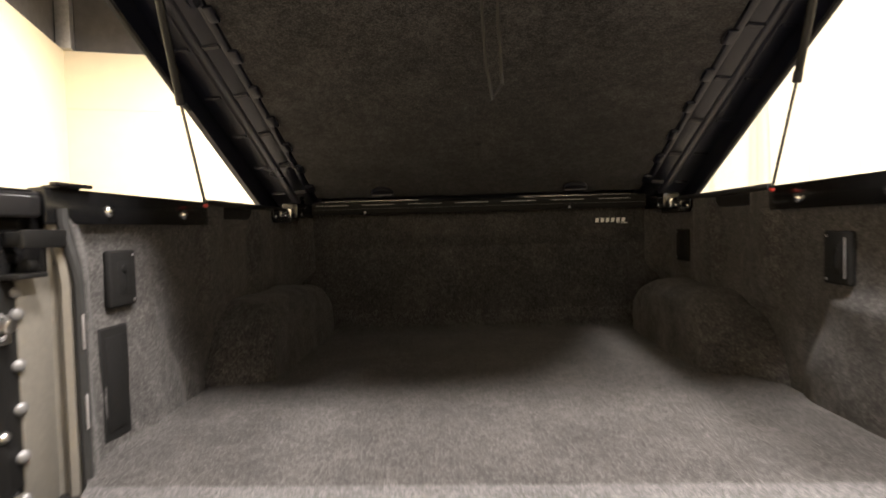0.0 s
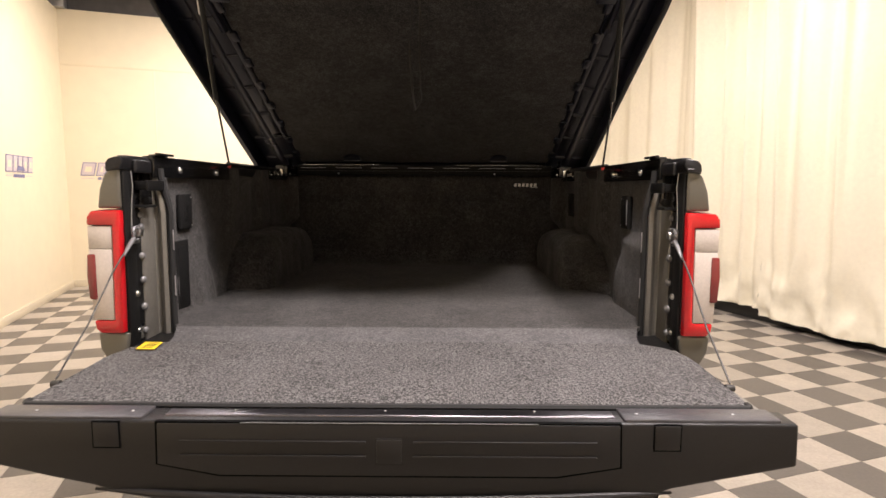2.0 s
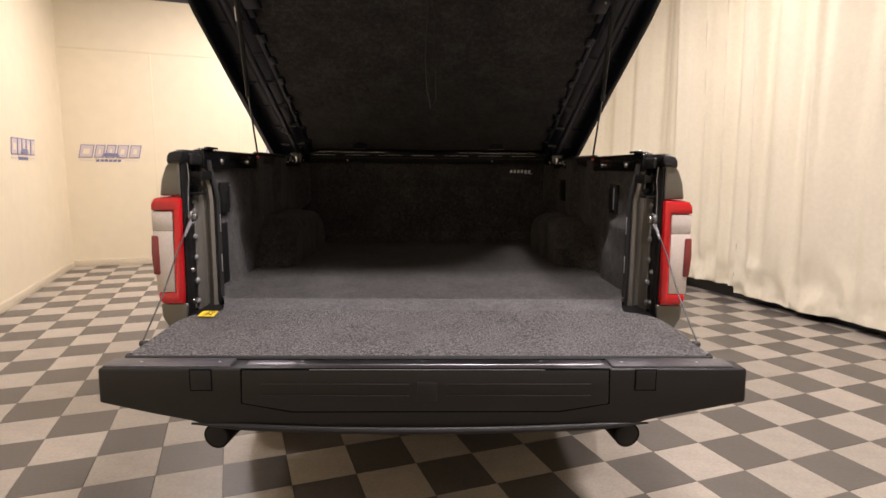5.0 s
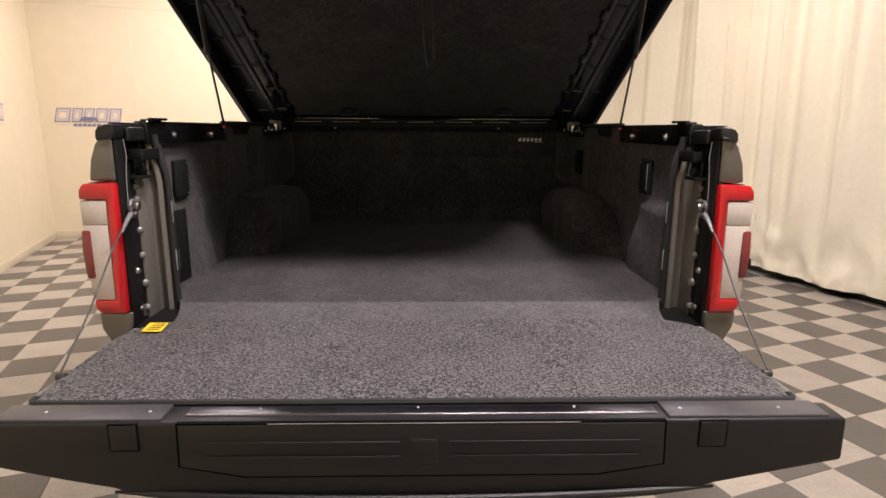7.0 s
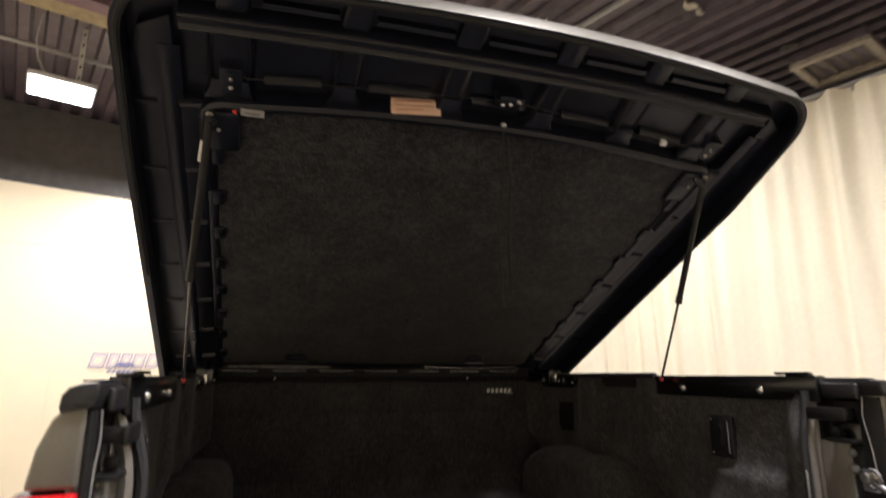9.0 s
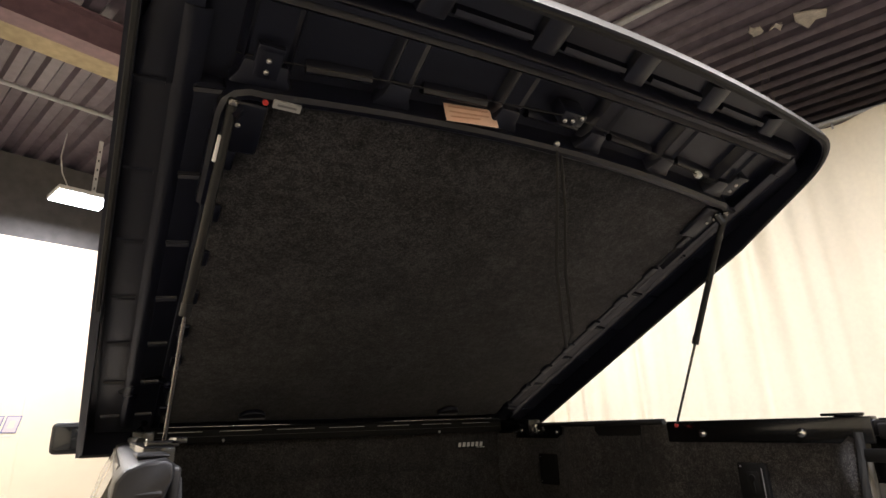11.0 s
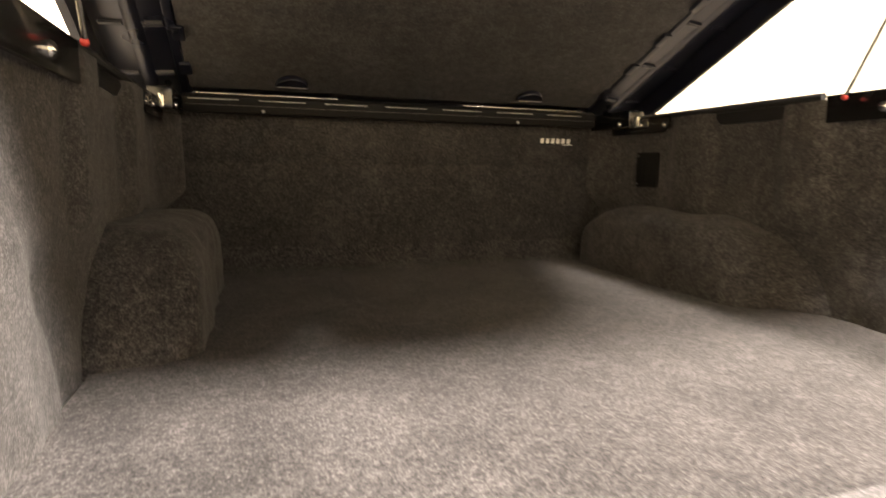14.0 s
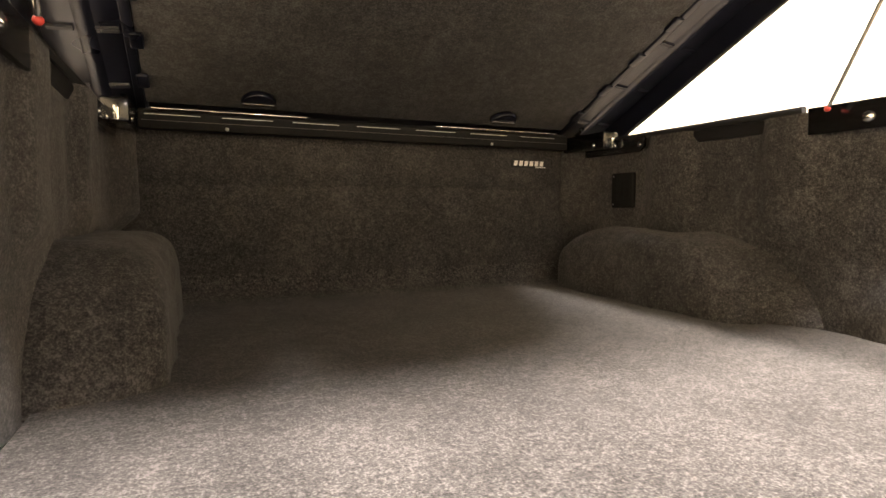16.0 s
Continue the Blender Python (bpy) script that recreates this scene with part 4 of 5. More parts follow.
bed_floor_carpet()
front_carpet()
for s in (-1, 1):
    side_carpet(s)
    arch_carpet(s)
    for y0, y1 in ((0.352, 0.452),) if s < 0 else ((1.5, 1.62), (0.487, 0.585)):
        x = 0.872 - (0.004 if y0 < 1 else 0.0)
        p = part("tie_down_plate", box(s * (x - 0.012), s * (x + 0.006), y0, y1, 1.308, 1.44, 0.006, 3), MATTE, BED, "black tie-down plate")
        part("socket", box(s * (x - 0.0135), s * (x - 0.004), y0 + 0.025, y1 - 0.03, 1.335, 1.415, 0.004), MATTE, p)
        part("keyhole", merge(disc((s * (x - 0.0135), (y0 + y1) / 2, 1.395), (-s, 0, 0), 0.011, 0.002, 14), box(s * (x - 0.0155), s * (x - 0.0135), (y0 + y1) / 2 - 0.005, (y0 + y1) / 2 + 0.005, 1.35, 1.392)), MATTE, p)
        if y0 < 1 and s > 0:
            part("edge", box(s * (x - 0.016), s * (x - 0.006), y0 + 0.012, y0 + 0.0145, 1.325, 1.425, 0.001), DULLSTEEL, p, "bright metal edge")
        for z in (1.32, 1.428):
            part("screw", dome((s * (x - 0.013), y1 - 0.014, z), (-s, 0, 0), 0.0035, 0.6), DULLSTEEL, p)
# Black plates take the place of the notch's dark inside.
pk = part("notch_plate", box(-0.878, -0.862, 0.312, 0.418, 1.005, 1.268, 0.006, 3), MATTE, BED, "black plate standing for a dark notch in the side carpet")
part("notch_inner_plate", box(-0.863, -0.859, 0.328, 0.402, 1.03, 1.245, 0.004, 2), MATTE, pk)
badge = part("badge", box(0.56, 0.73, 1.8815, 1.886, 1.472, 1.505, 0.001), RUBBER, BED, "small black cloth badge with pale marks")
for k in range(6):
    x = 0.57 + k * 0.025
    part("mark", prism([(x, 1.8805, 1.48), (x + 0.016, 1.8805, 1.48), (x + 0.02, 1.8805, 1.5), (x + 0.004, 1.8805, 1.5)], (0, 0.002, 0)), WHITE, badge)
part("mark", box(0.675, 0.725, 1.8805, 1.8825, 1.4735, 1.4765), WHITE, badge)

MAT = thing("tailgate_mat", (0, -0.26, 0.964), "grey salt-and-pepper carpet mat on the open tailgate", "mat")


def gate_mat():
    half = [(0.0, 0.756), (-0.02, 0.795), (-0.05, 0.824), (-0.09, 0.842), (-0.14, 0.85), (-0.2, 0.851), (-0.3, 0.846), (-0.42, 0.838), (-0.512, 0.83), (-0.523, 0.822)]
    rows = [[Vector((x * (k / 12 - 1), y, 0.98 + 0.0025 * noise.noise(Vector((k * 0.5, y * 5, 9))) - 0.004 * (abs(k / 12 - 1) > 0.99))) for k in range(25)] for y, x in half]
    part("carpet", sheet(rows, (0, 0, -0.016)), GATE_RUG, MAT, sharp=60)
    edge = [(-0.829, -0.5, 0.974), (-0.828, -0.512, 0.974), (-0.82, -0.524, 0.974), (0.82, -0.524, 0.974), (0.828, -0.512, 0.974), (0.829, -0.5, 0.974)]
    part("binding", tube(edge, 0.0085, 8), RUBBER, MAT, "black bound edge")


gate_mat()
TAG = whole("warning_tag", prism([(-0.806, -0.035, 0.984), (-0.75, -0.036, 0.984), (-0.738, -0.112, 0.984), (-0.795, -0.11, 0.984)], (0, 0, 0.0015)), YELLOW, "small yellow warning tag on the tailgate mat", "tag")
for k in range(4):
    part("print_bar", box(-0.785, -0.752, -0.052 - k * 0.015, -0.046 - k * 0.015, 0.9855, 0.9859), RUBBER, TAG)

# ---- the tonneau cover ----
COVER = thing("tonneau_cover", (0, 1.9, 1.545), "black-lined hard tonneau cover, propped open on gas struts", "truck bed cover")
SLOPE = math.atan(0.4425)
LID_M = Matrix.Translation((0, 1.9, 1.609)) @ Matrix((Vector((1, 0, 0)), Vector((0, -math.cos(SLOPE), math.sin(SLOPE))), Vector((0, math.sin(SLOPE), math.cos(SLOPE))))).transposed().to_4x4()


def lid(x, s, n):
    """World place: x across, s up the lid from its hinge, n outwards from its lining."""
    return LID_M @ Vector((x, s, n))


def lid_box(x0, x1, s0, s1, n0, n1, w=0.0, seg=2):
    bm = box(x0, x1, s0, s1, n0, n1, w, seg)
    bmesh.ops.transform(bm, verts=bm.verts, matrix=LID_M)
    bmesh.ops.recalc_face_normals(bm, faces=bm.faces)
    return bm


def outline(inset=0.0):
    """The lid's plan: straight sides, round rear corners, a bowed rear edge."""
    w, r = 0.977 - inset, 0.15 - inset * 0.5
    wide = lambda s: 1.027 - 0.028 * s - inset
    rear = lambda x: 2.02 - 0.075 * (x / 1.0) ** 2 - inset
    pts = [(-wide(0), -0.05 + inset), (wide(0), -0.05 + inset), (wide(0.9), 0.9), (wide(1.5), 1.5)]
    c = (w - r, rear(w - r) - r)
    for k in range(9):
        a = math.radians(k * 82 / 8)
        pts.append((c[0] + r * math.cos(a), c[1] + r * math.sin(a)))
    for k in range(11):
        x = (c[0]) * (1 - 2 * (k + 1) / 12)
        pts.append((x, rear(x)))
    left = [(-x, s) for x, s in reversed(pts[2:13])]
    return [(x - 0.012 + (0.011 * smoothstep(0.9, 1.8, s) if x > 0 else 0), s) for x, s in pts + left]


DEEP_N = 0.034
RIBS = (-0.74, -0.455, -0.165, 0.12, 0.405, 0.69)


def sweep(path, prof, caps=True):
    """A bar on the lid's inside: a profile of (sideways, n) drawn along a path of (x, s)."""
    rows = []
    for i, (x, s) in enumerate(path):
        (xa, sa), (xb, sb) = path[max(i - 1, 0)], path[min(i + 1, len(path) - 1)]
        q = math.hypot(xb - xa, sb - sa)
        nx, ns = -(sb - sa) / q, (xb - xa) / q
        rows.append([lid(x + nx * a, s + ns * a, n) for a, n in prof])
    return loft(rows, True, caps)


def tonneau():
    o, i = outline(), outline(0.022)
    n = len(o)
    # Skirt drops near the hinge to trim the light on the bed floor.
    skirt = lambda s: -0.07 + 0.042 * smoothstep(1.55, 1.95, s) - 0.012 * smoothstep(1.1, 0.7, s)
    prof = ((o, -0.07), (o, 0.006), (outline(0.004), 0.022), (outline(0.014), 0.036), (outline(0.04), 0.05))
    rows = [[lid(x, s, skirt(s) if h < -0.06 else h) for x, s in oo] for oo, h in prof]
    inner = [[lid(x, s, skirt(s) if h < -0.06 else h) for x, s in oo] for oo, h in ((outline(0.004), -0.07), (i, -0.07), (i, DEEP_N))]
    bm = loft(rows, True, False)
    bm.faces.new([bm.verts.new(p) for p in rows[-1]])
    part("shell", bm, PAINT, COVER, "dark grey painted lid shell", sharp=40)
    bm = loft([rows[0]] + inner, True, False)
    bm.faces.new([bm.verts.new(p) for p in inner[-1]])
    part("inner_shell", bm, ABS, COVER, "black moulded inner shell", sharp=40)
    edge = [(0.775, 0.06)] + [(0.775 - 0.155 * k, 1.6 + 0.058 * (1 - ((0.775 - 0.155 * k) / 0.8) ** 2)) for k in range(11)] + [(-0.775, 0.06)]
    part("lining", prism([lid(x, s, -0.004) for x, s in edge], LID_M.to_3x3() @ Vector((0, 0, 0.014)), 0.003), LINER, COVER, "dark carpet lining")
    part("edge_seal", tube([lid(x, s, skirt(s)) for x, s in outline(0.014)], 0.007, 6), RUBBER, COVER, "black rubber edge seal")
    for sd in (-1, 1):
        fr = part("side_frame", lid_box(sd * 0.772, sd * 0.99, -0.02, 1.62, 0.0, DEEP_N + 0.006, 0.003), ABS, COVER, "moulded black side frame")
        part("corner_field", prism([lid(sd * x, q, -0.001) for x, q in ((0.868, 1.6), (0.985, 1.6), (0.968, 1.72), (0.94, 1.82), (0.868, 1.86))], LID_M.to_3x3() @ Vector((0, 0, DEEP_N + 0.006)), 0.003), ABS, fr)
        part("ridge", sweep([(sd * 0.888, 0.02), (sd * 0.886, 0.8), (sd * 0.882, 1.78)], ((-0.03, 0.004), (-0.016, -0.003), (0, -0.005), (0.016, -0.003), (0.03, 0.004))), ABS, fr)
        part("ridge", sweep([(sd * 0.79, 0.02), (sd * 0.79, 0.8), (sd * 0.792, 1.45)], ((-0.016, 0.004), (-0.012, -0.008), (0, -0.011), (0.012, -0.008), (0.016, 0.004))), ABS, fr)
        for k in range(7):
            s = 0.125 + k * 0.246
            part("cross_rib", sweep([(sd * 0.915, s), (sd * 0.975, s - 0.004)], ((-0.01, 0.003), (-0.006, -0.006), (0.004, -0.007), (0.01, 0.003))), ABS, fr)
            part("cross_rib", sweep([(sd * 0.81, s + 0.012), (sd * 0.864, s + 0.004)], ((-0.012, 0.003), (-0.008, -0.007), (-0.002, -0.003), (0.005, -0.008), (0.01, 0.003))), ABS, fr)
        for k in range(8):
            s = 0.15 + k * 0.18
            part("clip", lid_box(sd * 0.757, sd * 0.79, s, s + 0.06, -0.018, -0.004, 0.005, 2), ABS, fr)
    bow = lambda x, s0: s0 + (0.058 if s0 < 1.75 else 0.02) * (1 - (x / 0.8) ** 2)
    corner = lambda sd: [(sd * 0.803, 1.3), (sd * 0.803, 1.57), (sd * 0.798, 1.602), (sd * 0.782, 1.622), (sd * 0.758, 1.632)]
    edge = corner(-1) + [(x / 10 * 0.72, bow(x / 10 * 0.72, 1.622)) for x in range(-10, 11)] + list(reversed(corner(1)))
    part("latch_rail", sweep(edge, ((-0.022, DEEP_N + 0.004), (-0.017, -0.014), (-0.008, -0.026), (0.004, -0.028), (0.014, -0.02), (0.02, DEEP_N + 0.004))), ABS, COVER, "moulded black latch rail")
    far = [(x / 12 * 0.85, bow(x / 12 * 0.85, 1.857)) for x in range(-12, 13)]
    part("rear_rail", sweep(far, ((-0.032, DEEP_N + 0.004), (-0.025, -0.006), (-0.016, -0.016), (-0.006, -0.004), (0.006, -0.004), (0.016, -0.016), (0.025, -0.006), (0.032, DEEP_N + 0.004))), ABS, COVER, "moulded black rear rail")
    double = lambda h: ((-h - 0.014, DEEP_N + 0.004), (-h - 0.004, 0.006), (-h, 0.002), (-h + 0.007, 0.01), (h - 0.007, 0.01), (h, 0.002), (h + 0.004, 0.006), (h + 0.014, DEEP_N + 0.004))
    for x in RIBS:
        h = 0.045 if x < -0.7 else 0.027
        rb = part("rib", sweep([(x, bow(x, 1.632)), (x, bow(x, 1.74)), (x, bow(x, 1.845))], double(h)), ABS, COVER)
        foot = bow(x, 1.622) + 0.012
        part("rib_foot", prism([lid(x + a, foot + b, -0.007) for a, b in ((-h - 0.022, 0), (h + 0.022, 0), (h + 0.006, 0.03), (h, 0.062), (-h, 0.062), (-h - 0.006, 0.03))], LID_M.to_3x3() @ Vector((0, 0, DEEP_N + 0.008)), 0.006, 2), ABS, rb)
        part("rib", sweep([(x, bow(x, 1.868)), (x * 0.99, bow(x, 1.92)), (x * 0.98, 1.985 - 0.075 * x * x)], ((-0.04, DEEP_N + 0.004), (-0.033, 0.016), (-0.027, 0.012), (0.027, 0.012), (0.033, 0.016), (0.04, DEEP_N + 0.004))), ABS, COVER)
    for xa, xb in zip(RIBS, RIBS[1:]):
        a, b = xa + 0.062 + (0.02 if xa < -0.7 else 0), xb - 0.06
        line = [(a + (b - a) * k / 8, bow(a + (b - a) * k / 8, 1.622) + 0.06) for k in range(9)]
        part("pocket_lip", sweep(line, ((-0.016, DEEP_N + 0.003), (-0.008, 0.014), (0, 0.008), (0.008, 0.014), (0.016, DEEP_N + 0.003))), ABS, COVER, "lip of a moulded pocket")
        line = [(a - 0.012 + (b - a + 0.03) * k / 8, bow(a + (b - a) * k / 8, 1.857) + 0.05) for k in range(9)]
        part("pocket_lip", sweep(line, ((-0.012, DEEP_N + 0.003), (-0.006, 0.016), (0.006, 0.018), (0.012, DEEP_N + 0.003))), ABS, COVER, "lip of a moulded pocket")
    # struts
    for sd in (-1, 1):
        st = part("gas_strut", tube([(sd * 0.82, 0.632, 1.838), (sd * 0.8, 0.5, 2.083), (sd * 0.7895, 0.42, 2.228)], 0.0105, 12), MOULD_DARK, COVER, "black gas strut with a thin steel rod")
        part("rod", tube([(sd * 0.826, 0.768, 1.563), (sd * 0.82, 0.632, 1.838)], 0.0045, 10), ROD, st, "thin polished rod")
        part("collar", tube([(sd * 0.8205, 0.637, 1.828), (sd * 0.819, 0.625, 1.853)], 0.012, 12), MOULD, st)
        part("ball_joint", dome((sd * 0.789, 0.416, 2.234), (0, 0, 1), 0.012, 1.0), ROD, st)
        part("ball_joint", dome((sd * 0.827, 0.772, 1.558), (0, 0, 1), 0.0075, 1.0), REDPLASTIC, st, "red plastic ball joint")
        if sd < 0:
            part("sticker", tube([(sd * 0.8085, 0.476, 2.122), (sd * 0.803, 0.449, 2.171)], 0.0048, 8), WHITE, st, "white strut sticker")
        br = part("strut_bracket", lid_box(sd * 0.715, sd * 0.8, 1.47, 1.61, -0.021, -0.004, 0.018, 3), ABS, COVER, "rounded black strut bracket")
        part("arm", tube([lid(sd * 0.775, 1.59, -0.02), lid(sd * 0.789, 1.585, -0.05)], 0.014, 8), ABS, br)
        for x, s in ((0.77, 1.592), (0.779, 1.572), (0.768, 1.55)):
            part("bolt", dome(lid(sd * x, s, -0.023), LID_M.to_3x3() @ Vector((0, 0, -1)), 0.006, 0.7), STEEL, br)
    # latch, cables, cord
    down = LID_M.to_3x3() @ Vector((0, 0, -1))
    la = part("latch", lid_box(-0.045, 0.03, 1.765, 1.805, -0.03, DEEP_N, 0.008, 2), ABS, COVER, "black centre latch with steel bolts")
    for x, s in ((-0.03, 1.778), (-0.008, 1.783), (0.012, 1.796)):
        part("bolt", dome(lid(x, s, -0.031), down, 0.0065, 0.8), STEEL, la)
    part("cord_anchor", dome(lid(0.006, 1.7, -0.018), down, 0.009, 0.8), STEEL, la)
    part("latch_cable", tube([lid(-0.8, 1.702, 0.01), lid(-0.735, 1.71, 0.002), lid(-0.4, 1.752, -0.014), lid(-0.03, 1.79, -0.028)], 0.0018, 6), CORD, COVER)
    part("latch_cable", tube([lid(0.02, 1.79, -0.028), lid(0.3, 1.752, -0.018), lid(0.553, 1.715, -0.01), lid(0.745, 1.695, 0.015), lid(0.8, 1.69, 0.02)], 0.0018, 6), CORD, COVER)
    part("cable_clip", lid_box(0.543, 0.563, 1.706, 1.724, -0.02, 0.0, 0.004), WHITE, COVER, "white plastic cable clip")
    for x in (-0.738, 0.742):
        cb = part("cable_bracket", lid_box(x - 0.028, x + 0.028, 1.665, 1.745, -0.008, DEEP_N, 0.006), ABS, COVER)
        for s in (1.685, 1.712):
            part("bolt", dome(lid(x, s, -0.009), down, 0.006, 0.8), STEEL, cb)
        part("tab", lid_box(x - 0.026, x + 0.026, 1.735, 1.747, -0.014, -0.006, 0.002), ABS, cb)
    top = lid(0.006, 1.69, -0.035)
    cord = [top, top + Vector((0.004, 0.02, -0.12)), top + Vector((-0.008, 0.035, -0.3)), top + Vector((0.0, 0.045, -0.43)), top + Vector((0.012, 0.05, -0.505)), top + Vector((0.034, 0.05, -0.47)), top + Vector((0.028, 0.045, -0.32)), top + Vector((0.03, 0.025, -0.15)), top + Vector((0.012, 0.0, -0.01))]
    part("pull_cord", tube(cord, 0.0045, 8), CORD, COVER, "black nylon pull cord hanging in a loop")
    # labels
    rear = LID_M.to_3x3() @ Vector((0, 1, 0))
    lb = part("paper_label", prism([lid(-0.327, 1.695, -0.031), lid(-0.19, 1.71, -0.031), lid(-0.187, 1.717, 0.028), lid(-0.325, 1.702, 0.028)], rear * 0.0015), PAPER, COVER, "peach paper label on the back of the latch rail")
    for k in range(3):
        n = 0.018 - k * 0.017
        part("print_bar", prism([lid(-0.315, 1.7 + 0.1 * (n + 0.031), n), lid(-0.21 - 0.03 * (k == 2), 1.7115 + 0.1 * (n + 0.031), n), lid(-0.21 - 0.03 * (k == 2), 1.7115 + 0.1 * (n + 0.031), n - 0.005), lid(-0.315, 1.7 + 0.1 * (n + 0.031), n - 0.005)], rear * 0.0006), ORANGEPRINT, lb)
    wl = part("white_label", lid_box(-0.712, -0.654, 1.622, 1.64, -0.034, -0.026), GREYLABEL, COVER, "small silver-grey printed label")
    part("print_bar", lid_box(-0.703, -0.663, 1.629, 1.634, -0.0348, -0.034), GREYPRINT, wl)
    part("red_dot", disc(lid(-0.727, 1.627, -0.0275), down, 0.0065, 0.004, 14), REDPLASTIC, COVER, "small red round sticker")
    part("vent_hole", disc(lid(0.004, 0.505, -0.004), down, 0.012, 0.003, 14), RUBBER, COVER)
    # hinge side
    hb = part("hinge_bar", prism([(-0.8, y, z) for y, z in ((1.83, 1.548), (1.885, 1.548), (1.885, 1.6), (1.85, 1.612), (1.83, 1.6))], (1.6, 0, 0), 0.004), MATTE, COVER, "black aluminium hinge bar")
    # Highlights along the bar are set in as thin bright strips.
    part("bright_line", box(-0.79, 0.79, 1.827, 1.831, 1.5725, 1.574), CABLE, hb)
    for x0, x1 in ((-0.76, -0.28), (0.2, 0.74)):
        part("edge_highlight", box(x0, x1, 1.828, 1.838, 1.6095, 1.6125, 0.001), CHROME, hb, "highlight set as a bright strip on the hinge bar's edge")
    for k in range(7):
        x = -0.78 + k * 0.225
        part("bright_line", box(x, x + 0.16, 1.828, 1.832, 1.591, 1.5928), GALV, hb)
    for x in (-0.54, 0.44):
        part("screw", dome((x, 1.83, 1.556), (0, -1, 0), 0.006, 0.7), STEEL, hb)
    for x in (-0.445, 0.46):
        half = [lid(x + 0.054 * math.cos(k * math.pi / 12), 0.12 + 0.055 * math.sin(k * math.pi / 12), -0.028) for k in range(13)]
        tab = part("finger_tab", prism(half, LID_M.to_3x3() @ Vector((0, 0, 0.02)), 0.004), ABS, COVER, "half-round black tab")
        part("bright_line", lid_box(x - 0.048, x + 0.048, 0.125, 0.128, -0.0295, -0.026), ALU, tab)
    for sd in (-1, 1):
        rail = part("side_rail", prism([(sd * x, 0.16, z) for x, z in ((0.852, 1.5), (0.862, 1.5), (0.866, 1.538), (0.89, 1.541), (0.89, 1.5715), (0.852, 1.5715))], (0, 0.68, 0), 0.003), GLOSSBLACK, COVER, "black aluminium side rail clamped to the bed")
        for y in (0.351, 0.689):
            part("clamp_bolt", dome((sd * 0.852, y, 1.529), (-sd, 0, 0), 0.015, 0.7), CHROME, rail, "bright clamp bolt")
        part("cover_catch", merge(box(sd * 0.845, sd * 0.885, 0.19, 0.25, 1.5705, 1.578, 0.002), box(sd * 0.838, sd * 0.852, 0.17, 0.28, 1.574, 1.582, 0.002)), GLOSSBLACK, rail, "black catch")
        # Added strip raises the rail to narrow the light on the bed floor.
        part("rail_shade_strip", tube([(sd * 0.868, 0.86 + 0.1 * k, 1.571) for k in range(11)], 0.011, 8), RUBBER, COVER, "black rubber strip along the bed rail, added to shade the bed floor")
        pl = part("hinge_plate", prism([(sd * 0.853, y, z) for y, z in ((1.44, 1.53), (1.47, 1.512), (1.86, 1.512), (1.86, 1.568), (1.44, 1.568))], (sd * 0.012, 0, 0), 0.002), GLOSSBLACK, COVER, "black steel hinge plate on the bed rail")
        part("clamp_bolt", dome((sd * 0.852, 1.463, 1.538), (-sd, 0, 0), 0.01, 0.7), CHROME, pl, "bright clamp bolt")
        hg = part("hinge", box(sd * 0.8, sd * 0.87, 1.6, 1.86, 1.535, 1.6, 0.006), GLOSSBLACK, COVER, "black steel lid hinge")
        part("pin", box(sd * 0.822, sd * 0.836, 1.578, 1.596, 1.535, 1.575, 0.002), CHROME, hg, "bright hinge pin plate")
        part("bolt", dome((sd * 0.855, 1.595, 1.545), (0, -1, 0), 0.009, 0.7), CHROME, hg)
        part("bolt", dome((sd * 0.8, 1.66, 1.55), (-sd, 0, 0), 0.01, 0.7), CHROME, hg)
        part("link", tube([(sd * 0.83, 1.7, 1.58), (sd * 0.84, 1.82, 1.605), lid(sd * 0.83, 0.12, -0.03)], 0.012, 8), GLOSSBLACK, hg)


tonneau()

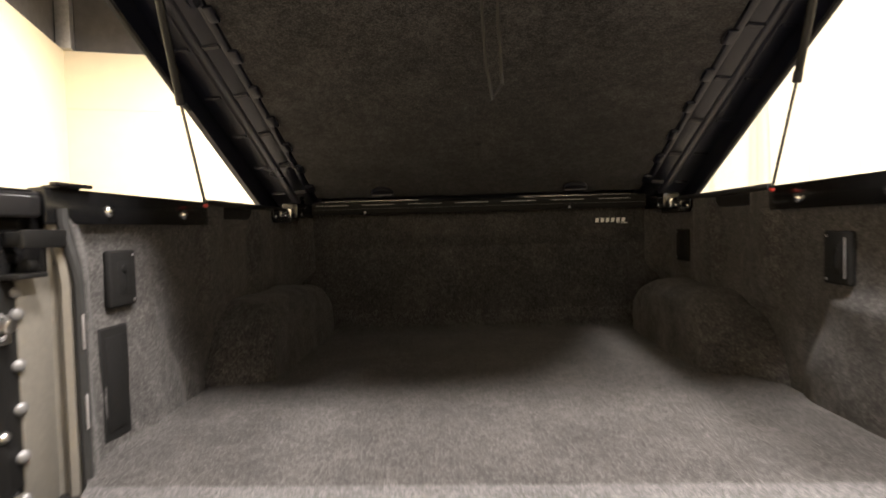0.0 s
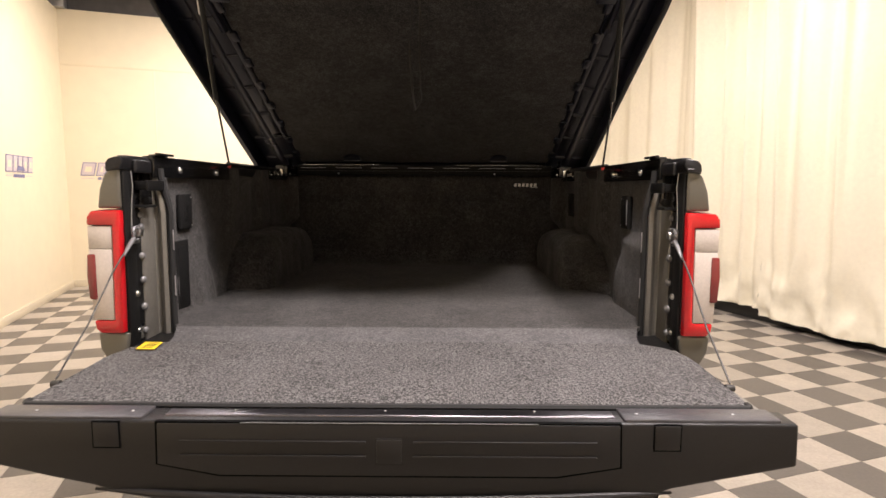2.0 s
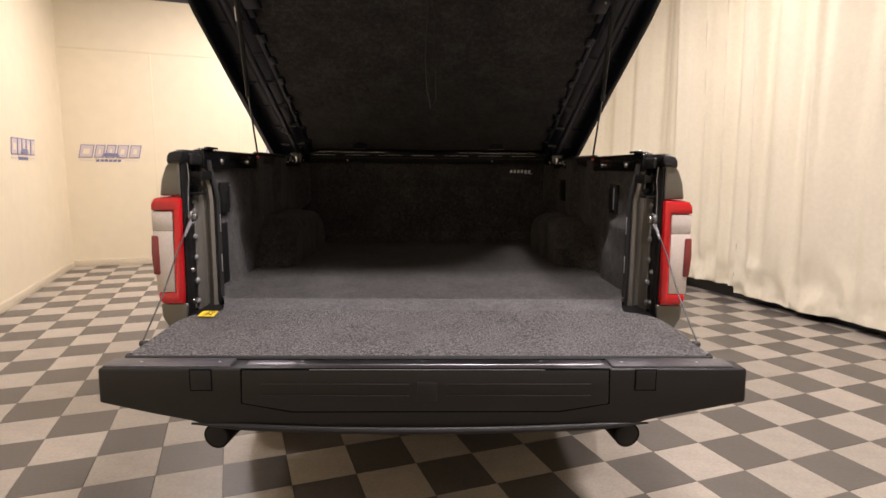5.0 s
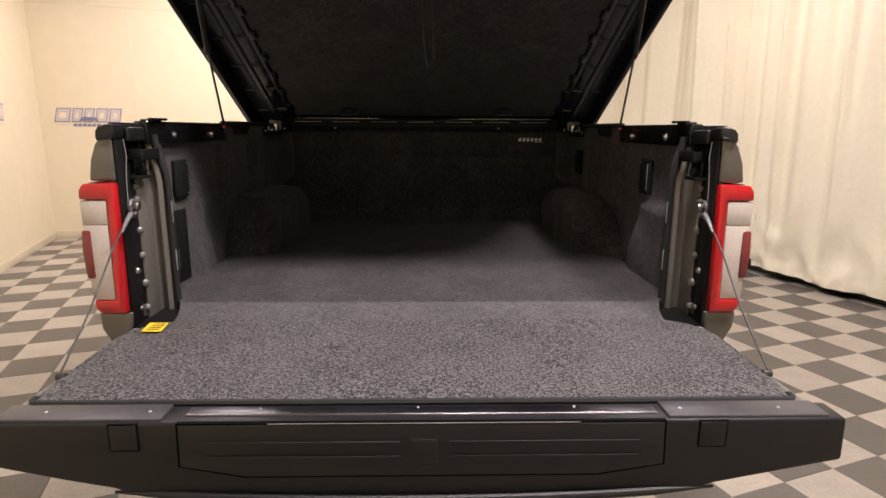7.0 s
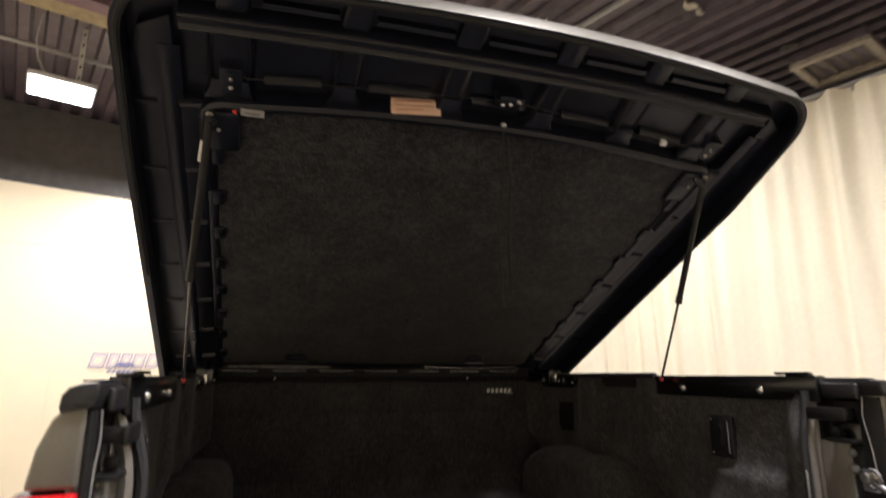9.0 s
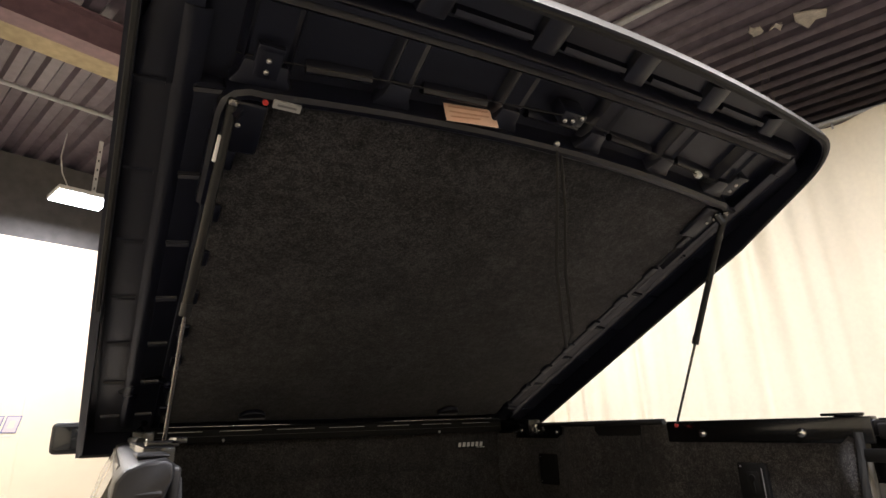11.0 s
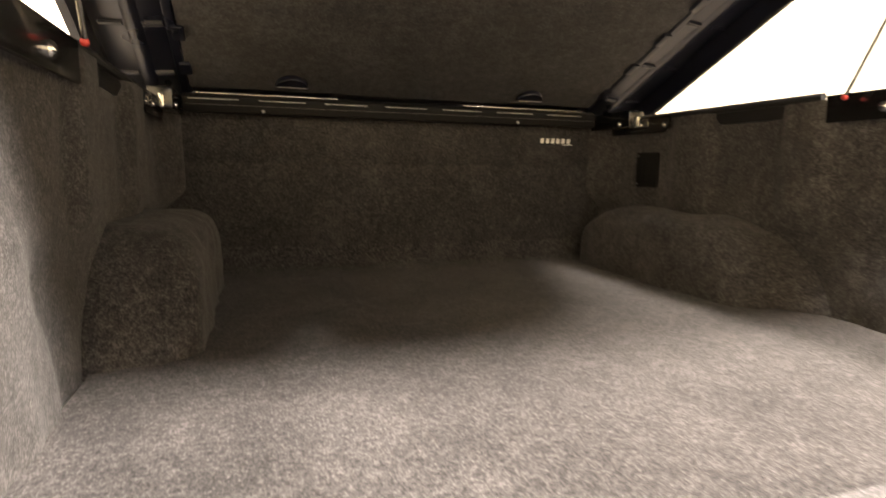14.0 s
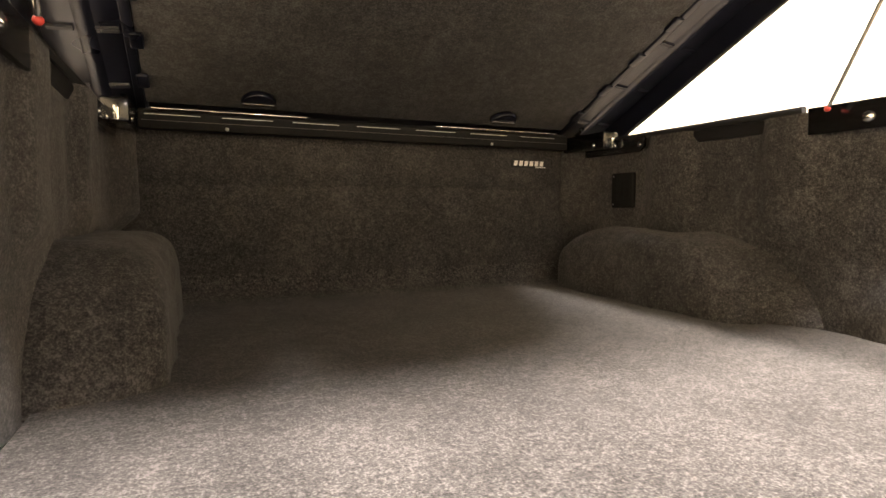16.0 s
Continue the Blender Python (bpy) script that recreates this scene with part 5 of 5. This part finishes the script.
# ---- floor tiles ----
T = 0.311
FLOOR = whole("floor", room_box(-0.2, FAR + 0.2, -0.2, DEEP + 0.2, -0.12, -0.004), GROUT, "checkered floor of beige and grey vinyl tiles", "floor", kind="structure")


def tile_mesh(name, mat):
    g = 0.0008
    bm = box(g, T - g, g, T - g, -0.0045, 0.0, 0.0012, 1)
    me = bpy.data.meshes.new(name)
    bm.to_mesh(me)
    bm.free()
    me.materials.append(mat)
    return me


def floor_tiles():
    light, dark = tile_mesh("tile", TILE_LIGHT), tile_mesh("tile", TILE_DARK)
    turn = Matrix.Rotation(ROOM, 4, "Z")
    rest = {0: bmesh.new(), 1: bmesh.new()}
    nu, nv = int(WIDE / T) + 1, int(DEEP / T) + 1
    cells = []
    for i in range(0, nu):
        for j in range(0, nv):
            u, v = i * T - 0.011, j * T - 0.011
            p = room(u, v + T)
            c = room(u + T / 2, v + T / 2)
            near = max(0, abs(c.x) - 1.0) + max(0, 0.4 - c.y) * 0.35 + max(0, c.y - 3.2) + (3.0 if abs(c.x) < 0.9 and c.y > 0.2 else 0)
            cells.append((near, i, j, p))
    cells.sort(key=lambda a: (a[0], a[1], a[2]))
    ob_org = ORG[FLOOR.name]
    for k, (_, i, j, p) in enumerate(cells):
        odd = (i + j) % 2
        if k < 300:
            ob = new("tile", dark if odd else light)
            ob.parent = FLOOR
            ob.matrix_basis = Matrix.Translation(p - ob_org) @ turn
        else:
            bm = rest[odd]
            vs = [bm.verts.new((turn @ Vector((x, y, z))) + p) for x, y, z in ((0.001, 0.001, 0), (T - 0.001, 0.001, 0), (T - 0.001, T - 0.001, 0), (0.001, T - 0.001, 0), (0.001, 0.001, -0.0045), (T - 0.001, 0.001, -0.0045), (T - 0.001, T - 0.001, -0.0045), (0.001, T - 0.001, -0.0045))]
            for f in ((0, 1, 2, 3), (4, 5, 1, 0), (5, 6, 2, 1), (6, 7, 3, 2), (7, 4, 0, 3)):
                bm.faces.new([vs[q] for q in f])
    for odd, mat in ((0, TILE_LIGHT), (1, TILE_DARK)):
        ob = finish("far_tiles", rest[odd], mat, ob_org, smooth=False)
        ob.parent = FLOOR
        tagged(ob, kind="stuff")


floor_tiles()
